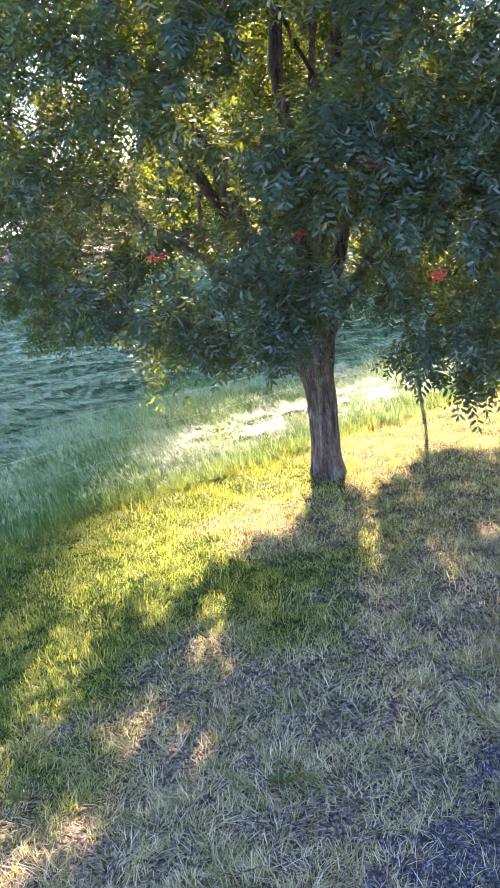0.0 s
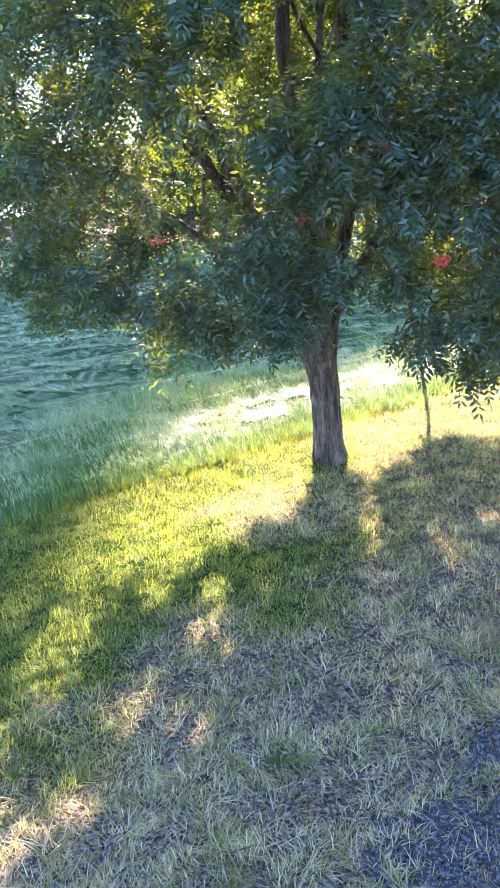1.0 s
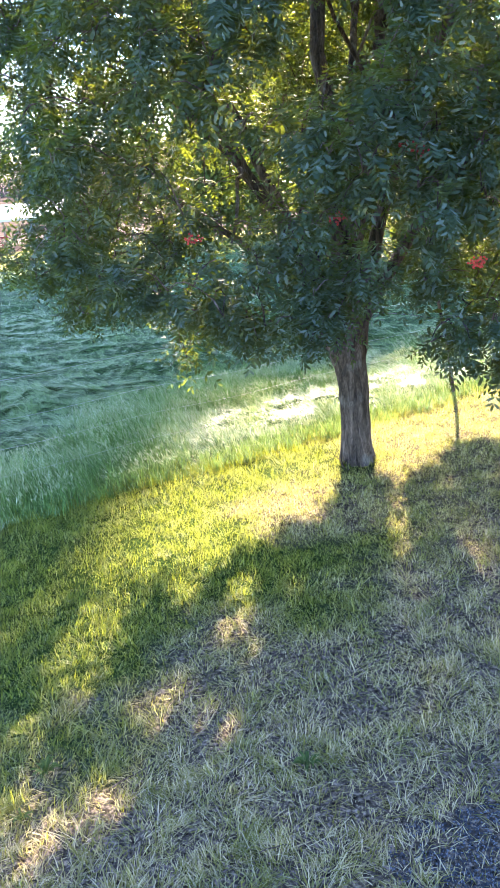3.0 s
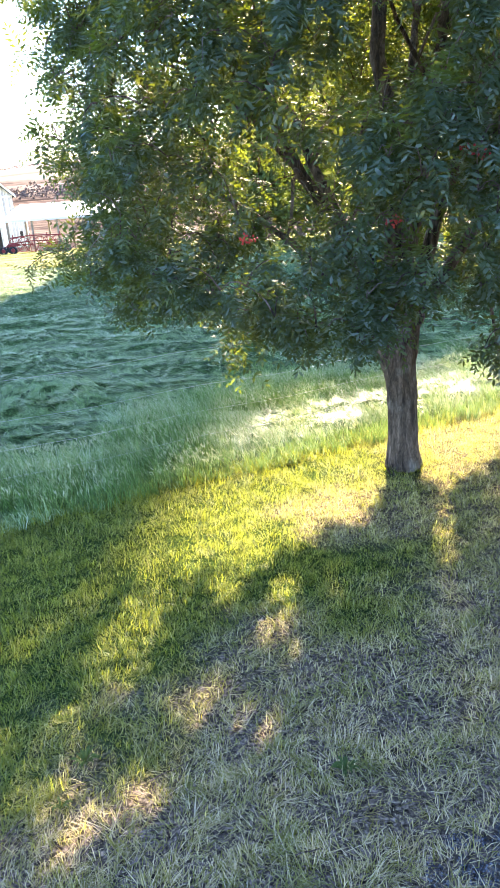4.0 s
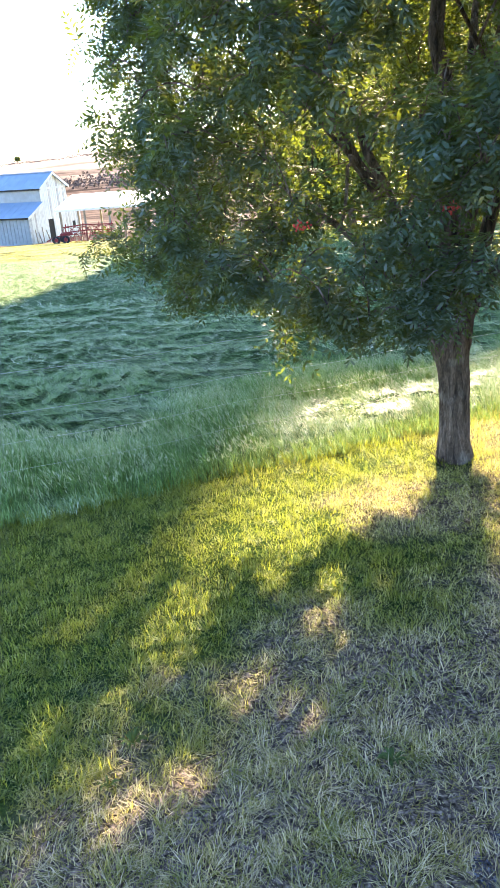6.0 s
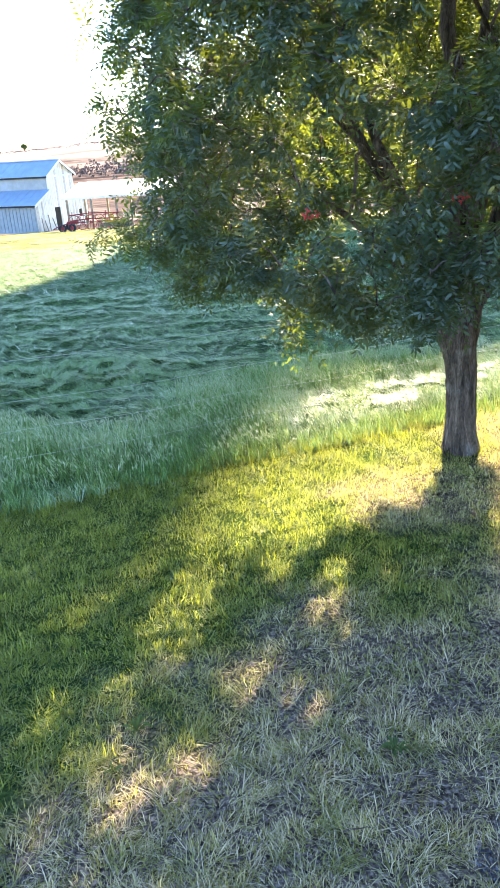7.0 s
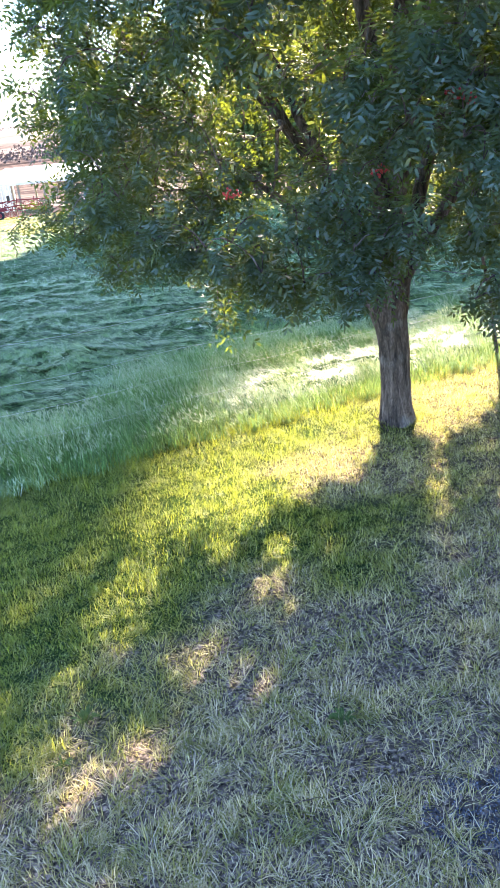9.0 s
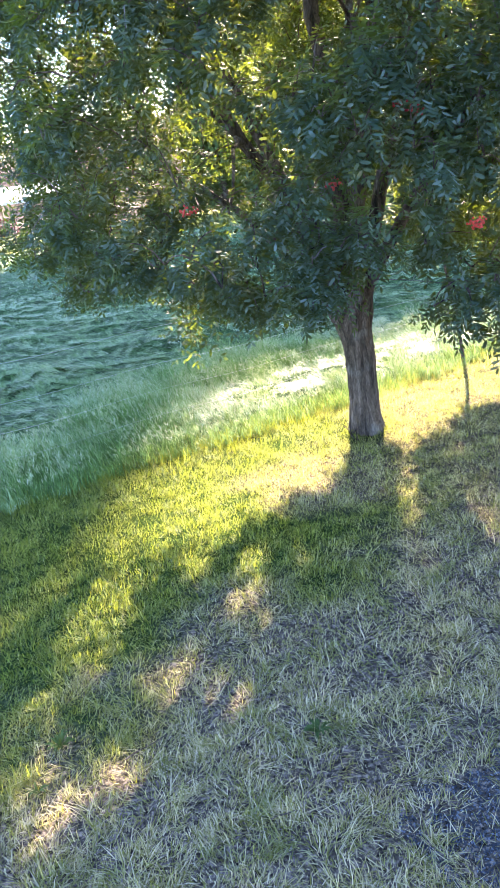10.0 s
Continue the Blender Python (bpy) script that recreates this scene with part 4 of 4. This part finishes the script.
    part("girt", prism([(lean, h2 - 0.25), (lean + nave, h2 - 0.25), (lean + nave, h2 - 0.07), (lean, h2 - 0.07)], 0.061, 0.10), WHITE, barn)
    # boards and poles leaning at the foot of the gable
    for y, reach, tall in ((0.5, 0.5, 1.5), (0.95, 0.7, 1.2), (1.6, 0.45, 1.7), (2.2, 0.8, 1.3)):
        pole = new("pole", raw_mesh("pole", *tube([(reach, y - 0.15, 0.05), (0.06, y + 0.2, tall)], np.array([0.055, 0.05]), 6), TIMBER))
        pole.matrix_world = barn.matrix_world
        tagged(pole, "weathered pole leaning on the white barn gable", "pole", "poles leaning on the barn")


def make_canopy():
    """A sheet roof on posts that stands before the gable, rising to the back."""
    can = tagged(new("canopy"), "white sheet canopy on timber posts by the barn gable", "canopy")
    cz = float(land(-21.0, 79.0))
    can.matrix_world = Matrix.Translation((-22.1, 78.0, cz)) @ Matrix.Rotation(radians(-3.0), 4, "Z")
    rise, deep = 0.155, 6.3
    for k in range(11):
        part("sheet", prism([(-0.25, 3.20), (-0.25, 3.24 + 0.012 * (k % 2)), (deep, 3.24 + 0.012 * (k % 2) + rise * (deep + 0.25)), (deep, 3.20 + rise * (deep + 0.25))], 0.95 + k * 0.96, 1.91 + k * 0.96), WHITE, can)
    part("fascia", box_bm((0.95, -0.30, 3.02), (11.5, -0.255, 3.26), 0.01), WHITE, can)
    for x in (1.35, 3.75, 6.2, 8.7, 11.2):
        for y in (0.1, deep - 0.2):
            part("post", box_bm((x - 0.09, y - 0.09, -0.9), (x + 0.09, y + 0.09, 3.20 + rise * (y + 0.1)), 0.015), TIMBER, can)
    for y in (0.1, deep - 0.2):
        part("beam", box_bm((1.0, y - 0.07, 2.98 + rise * (y + 0.2)), (11.4, y + 0.07, 3.185 + rise * (y + 0.2)), 0.01), TIMBER, can)
    for k in range(6):
        x = 1.1 + 2.0 * k
        part("rafter", prism([(-0.2, 3.08), (-0.2, 3.196), (deep - 0.1, 3.196 + rise * (deep + 0.1)), (deep - 0.1, 3.08 + rise * (deep + 0.1))], x - 0.04, x + 0.04), TIMBER, can)


make_barn()
make_canopy()


def make_wheel(bm_parent, at, rad, wid):
    th = np.linspace(0, 2 * np.pi, 20, endpoint=False)
    P = [(at[0] + math.cos(a) * rad * 0.72, at[1], at[2] + math.sin(a) * rad * 0.72) for a in th] + [(at[0] + rad * 0.72, at[1], at[2])]
    tyre = mesh_part("tyre", raw_mesh("tyre", *tube(P, np.full(21, rad * 0.28), 8), RUBBER, True), bm_parent)
    bm = bmesh.new()
    bmesh.ops.create_cone(bm, cap_ends=True, segments=16, radius1=rad * 0.5, radius2=rad * 0.42, depth=wid)
    bmesh.ops.transform(bm, matrix=Matrix.Translation(at) @ Matrix.Rotation(radians(90), 4, "X"), verts=bm.verts)
    part("rim", bm, RED, tyre)


def make_machine():
    """A hay rake: two wheels, a raised beam and a row of slanted finger wheels."""
    mch = tagged(new("hay_rake"), "red wheel rake with black tyres beside the canopy", "farm machine")
    ax, ay = -20.9, 76.4
    mch.matrix_world = Matrix.Translation((ax, ay, float(land(ax, ay)) - 0.02)) @ Matrix.Rotation(radians(4), 4, "Z")
    part("body", box_bm((0.3, -0.22, 0.70), (1.5, 0.22, 0.92), 0.06), RED, mch)
    mesh_part("drawbar", raw_mesh("drawbar", *tube([(0.4, 0, 0.75), (-0.5, -0.5, 0.55), (-0.9, -0.7, 0.35)], np.full(3, 0.06), 6), RED), mch)
    for z, y in ((0.95, 0.0), (1.45, 0.15)):
        mesh_part("beam", raw_mesh("beam", *tube([(0.6, y, z), (2.6, y + 0.1, z + 0.12), (5.4, y + 0.2, z)], np.full(3, 0.06), 6), RED), mch)
    for x in (0.8, 2.4, 4.0, 5.2):
        mesh_part("upright", raw_mesh("upright", *tube([(x, 0.0, 0.7), (x + 0.1, 0.15, 1.75)], np.full(2, 0.045), 6), RED), mch)
    for k in range(6):
        cx, rad, c, s = 1.1 + 0.78 * k, 0.66, math.cos(0.6), math.sin(0.6)
        ring = [(cx + rad * math.cos(a) * c, -0.35 + rad * math.cos(a) * s, 0.80 + rad * math.sin(a)) for a in np.linspace(0, 2 * np.pi, 19)]
        pieces = [tube(ring, np.full(19, 0.035), 5)]
        for a in np.linspace(0, 2 * np.pi, 10, endpoint=False):
            r2 = 1.18 * rad
            pieces.append(tube([(cx, -0.35, 0.80), (cx + r2 * math.cos(a) * c, -0.35 + r2 * math.cos(a) * s, 0.80 + r2 * math.sin(a))], np.array([0.03, 0.014]), 5))
        mesh_part("rake_wheel", raw_mesh("rake_wheel", *joined(pieces), RED), mch, "red spoked rake wheel")
    for x, y in ((0.0, -0.75), (0.9, -0.75), (0.4, 0.75)):
        make_wheel(mch, (x, y, 0.40), 0.40, 0.22)


make_machine()


def make_lone_tree():
    """A single tree on the skyline of the far ridge."""
    az = radians(-17.1)
    x, y = 742 * math.sin(az), 742 * math.cos(az)
    tree = tagged(new("distant_tree"), "single small dark tree on the far ridge", "tree")
    tree.location = (x, y, float(land(x, y)))
    mesh_part("trunk", raw_mesh("trunk", *tube([(0, 0, -0.3), (0.1, 0, 1.6)], np.array([0.3, 0.2]), 7), BARK), tree)
    rng = np.random.default_rng(77)
    C = rng.normal(0, 1, (900, 3)) * (1.2, 1.2, 0.85) + (0.1, 0, 2.6)
    a, b = rng.normal(0, 0.3, (900, 3)), rng.normal(0, 0.3, (900, 3))
    V = np.stack([C - a, C + b, C + a, C - b], 1).reshape(-1, 3)
    tagged(mesh_part("crown", raw_mesh("crown", V, np.arange(3600).reshape(900, 4), FAR_LEAF), tree), kind="stuff")


make_lone_tree()


# ---- scrub on the far plain ----
def make_scrub():
    rng = np.random.default_rng(40)
    pts = []
    for r0, spread, h, count in ((250.0, 9.0, 2.2, 7000), (420.0, 14.0, 4.6, 12000), (690.0, 10.0, 2.4, 4500)):
        az = np.radians(rng.uniform(-34, 10, count))
        r = r0 + 26 * waves(np.degrees(az), np.zeros(count), 14.0, int(r0)) + rng.normal(0, spread, count)
        x, y = r * np.sin(az), r * np.cos(az)
        hh = h * (0.25 + 0.75 * np.abs(waves(np.degrees(az), r * 0.02, 3.0, 41)))
        pts.append(np.stack([x, y, land(x, y) + rng.uniform(0, 1, count) * hh], -1))
    C = np.concatenate(pts)
    m = len(C)
    a = rng.normal(0, 1, (m, 3))
    a /= np.linalg.norm(a, axis=1)[:, None]
    b = np.cross(a, rng.normal(0, 1, (m, 3)))
    b /= np.linalg.norm(b, axis=1)[:, None]
    s = rng.uniform(0.3, 0.75, m)[:, None]
    V = np.stack([C - a * s, C + b * s * 0.7, C + a * s, C - b * s * 0.7], 1).reshape(-1, 3)
    tagged(new("scrub", raw_mesh("scrub", V, np.arange(4 * m).reshape(m, 4), SCRUB)), "low brown scrub in rows on the far plain", "scrub", kind="stuff")


SCRUB = make_plain("scrub", (0.10, 0.074, 0.062), 0.9, 0, 0.4, 0.4)
make_scrub()


# ---- small things ----
def make_berries(x, y, z, count, seed):
    rng = np.random.default_rng(seed)
    cl = tagged(new("berry_cluster"), "drooping cluster of small red berries among rowan leaves", "berries", "berry clusters of the rowan")
    cl.location = (x, y, z)
    stalk = [(0.01 * k, 0.0, 0.05 - 0.012 * k) for k in range(5)]
    mesh_part("stalk", raw_mesh("stalk", *tube(stalk, np.full(5, 0.0016), 5), BARK), cl)
    bm = bmesh.new()
    bmesh.ops.create_icosphere(bm, subdivisions=1, radius=0.0055)
    first = part("berry", bm, BERRY, cl)
    for _ in range(count):
        ob = new("berry", first.data)
        ob.parent = cl
        u = rng.normal(0, 1, 3)
        ob.location = u / np.linalg.norm(u) * np.array([0.04, 0.035, 0.025]) * rng.uniform(0.5, 1) + (0.03, 0, 0)


def make_weed(x, y, size, leaves, seed):
    rng = np.random.default_rng(seed)
    weed = tagged(new("weed"), "small green broad-leaved weed in the dry turf", "plant", "weeds in the turf")
    weed.location = (x, y, float(land(x, y)))
    for k in range(leaves):
        az = 2.4 * k + rng.normal(0, 0.2)
        L = size * rng.uniform(0.7, 1.2)
        d = np.array([math.cos(az), math.sin(az), 0.0])
        w = np.array([-d[1], d[0], 0.0]) * L * 0.11
        rise = rng.uniform(0.3, 0.9)
        V = [(0, 0, 0.0)]
        F = []
        rowsv = []
        for f, wide in ((0.25, 0.7), (0.55, 1.0), (0.8, 0.65)):
            c = d * L * f + np.array([0, 0, L * rise * math.sin(2.2 * f)])
            rowsv.append((c - w * wide + (0, 0, L * 0.05), c, c + w * wide + (0, 0, L * 0.05)))
        V = [(0, 0, 0)] + [tuple(v) for r in rowsv for v in r] + [tuple(d * L + np.array([0, 0, L * rise * 0.75]))]
        bm = bmesh.new()
        vs = [bm.verts.new(v) for v in V]
        for tri in ((0, 1, 2), (0, 2, 3), (7, 10, 8), (8, 10, 9)):
            bm.faces.new([vs[i] for i in tri])
        for r in (1, 4):
            bm.faces.new([vs[i] for i in (r, r + 3, r + 4, r + 1)])
            bm.faces.new([vs[i] for i in (r + 1, r + 4, r + 5, r + 2)])
        part("leaf", bm, WEED, weed)


WEED = make_leaf("weed_leaf", (0.022, 0.045, 0.014), (0.04, 0.075, 0.022), (0.08, 0.12, 0.04), (0.2, 0.25, 0.03), 0.3)
for wx, wy, ws, wl, wseed in ((-0.59, 2.06, 0.05, 16, 1), (-0.63, 1.86, 0.035, 10, 2), (0.25, 1.93, 0.05, 18, 3)):
    make_weed(wx, wy, ws, wl, wseed)


def make_stick(x, y, length, turn, seed):
    rng = np.random.default_rng(seed)
    P = []
    for f in np.linspace(-0.5, 0.5, 7):
        px, py = x + math.cos(turn) * length * f, y + math.sin(turn) * length * f
        P.append((px + rng.normal(0, 0.002), py + rng.normal(0, 0.002), float(land(px, py)) + 0.012 + rng.uniform(0, 0.008)))
    st = new("stick", raw_mesh("stick", *tube(P, np.linspace(0.0024, 0.0014, 7), 6), BARK, True))
    tagged(st, "thin dry brown twig lying on the turf", "twig", "twigs on the turf")


for sx, sy, sl, st, ss in ((-0.30, 1.98, 0.16, 0.6, 1), (0.42, 1.72, 0.10, 2.2, 2), (0.10, 1.60, 0.09, 0.2, 3), (-0.75, 1.78, 0.12, 1.1, 4)):
    make_stick(sx, sy, sl, st, ss)


for bx, by, bz, bc, bs in ((0.86, 2.96, 1.63, 26, 1), (1.10, 2.87, 1.20, 34, 2), (0.63, 3.12, 1.38, 20, 3), (0.06, 3.26, 1.34, 24, 4), (0.91, 2.96, 1.61, 16, 6)):
    make_berries(bx, by, bz, bc, bs)
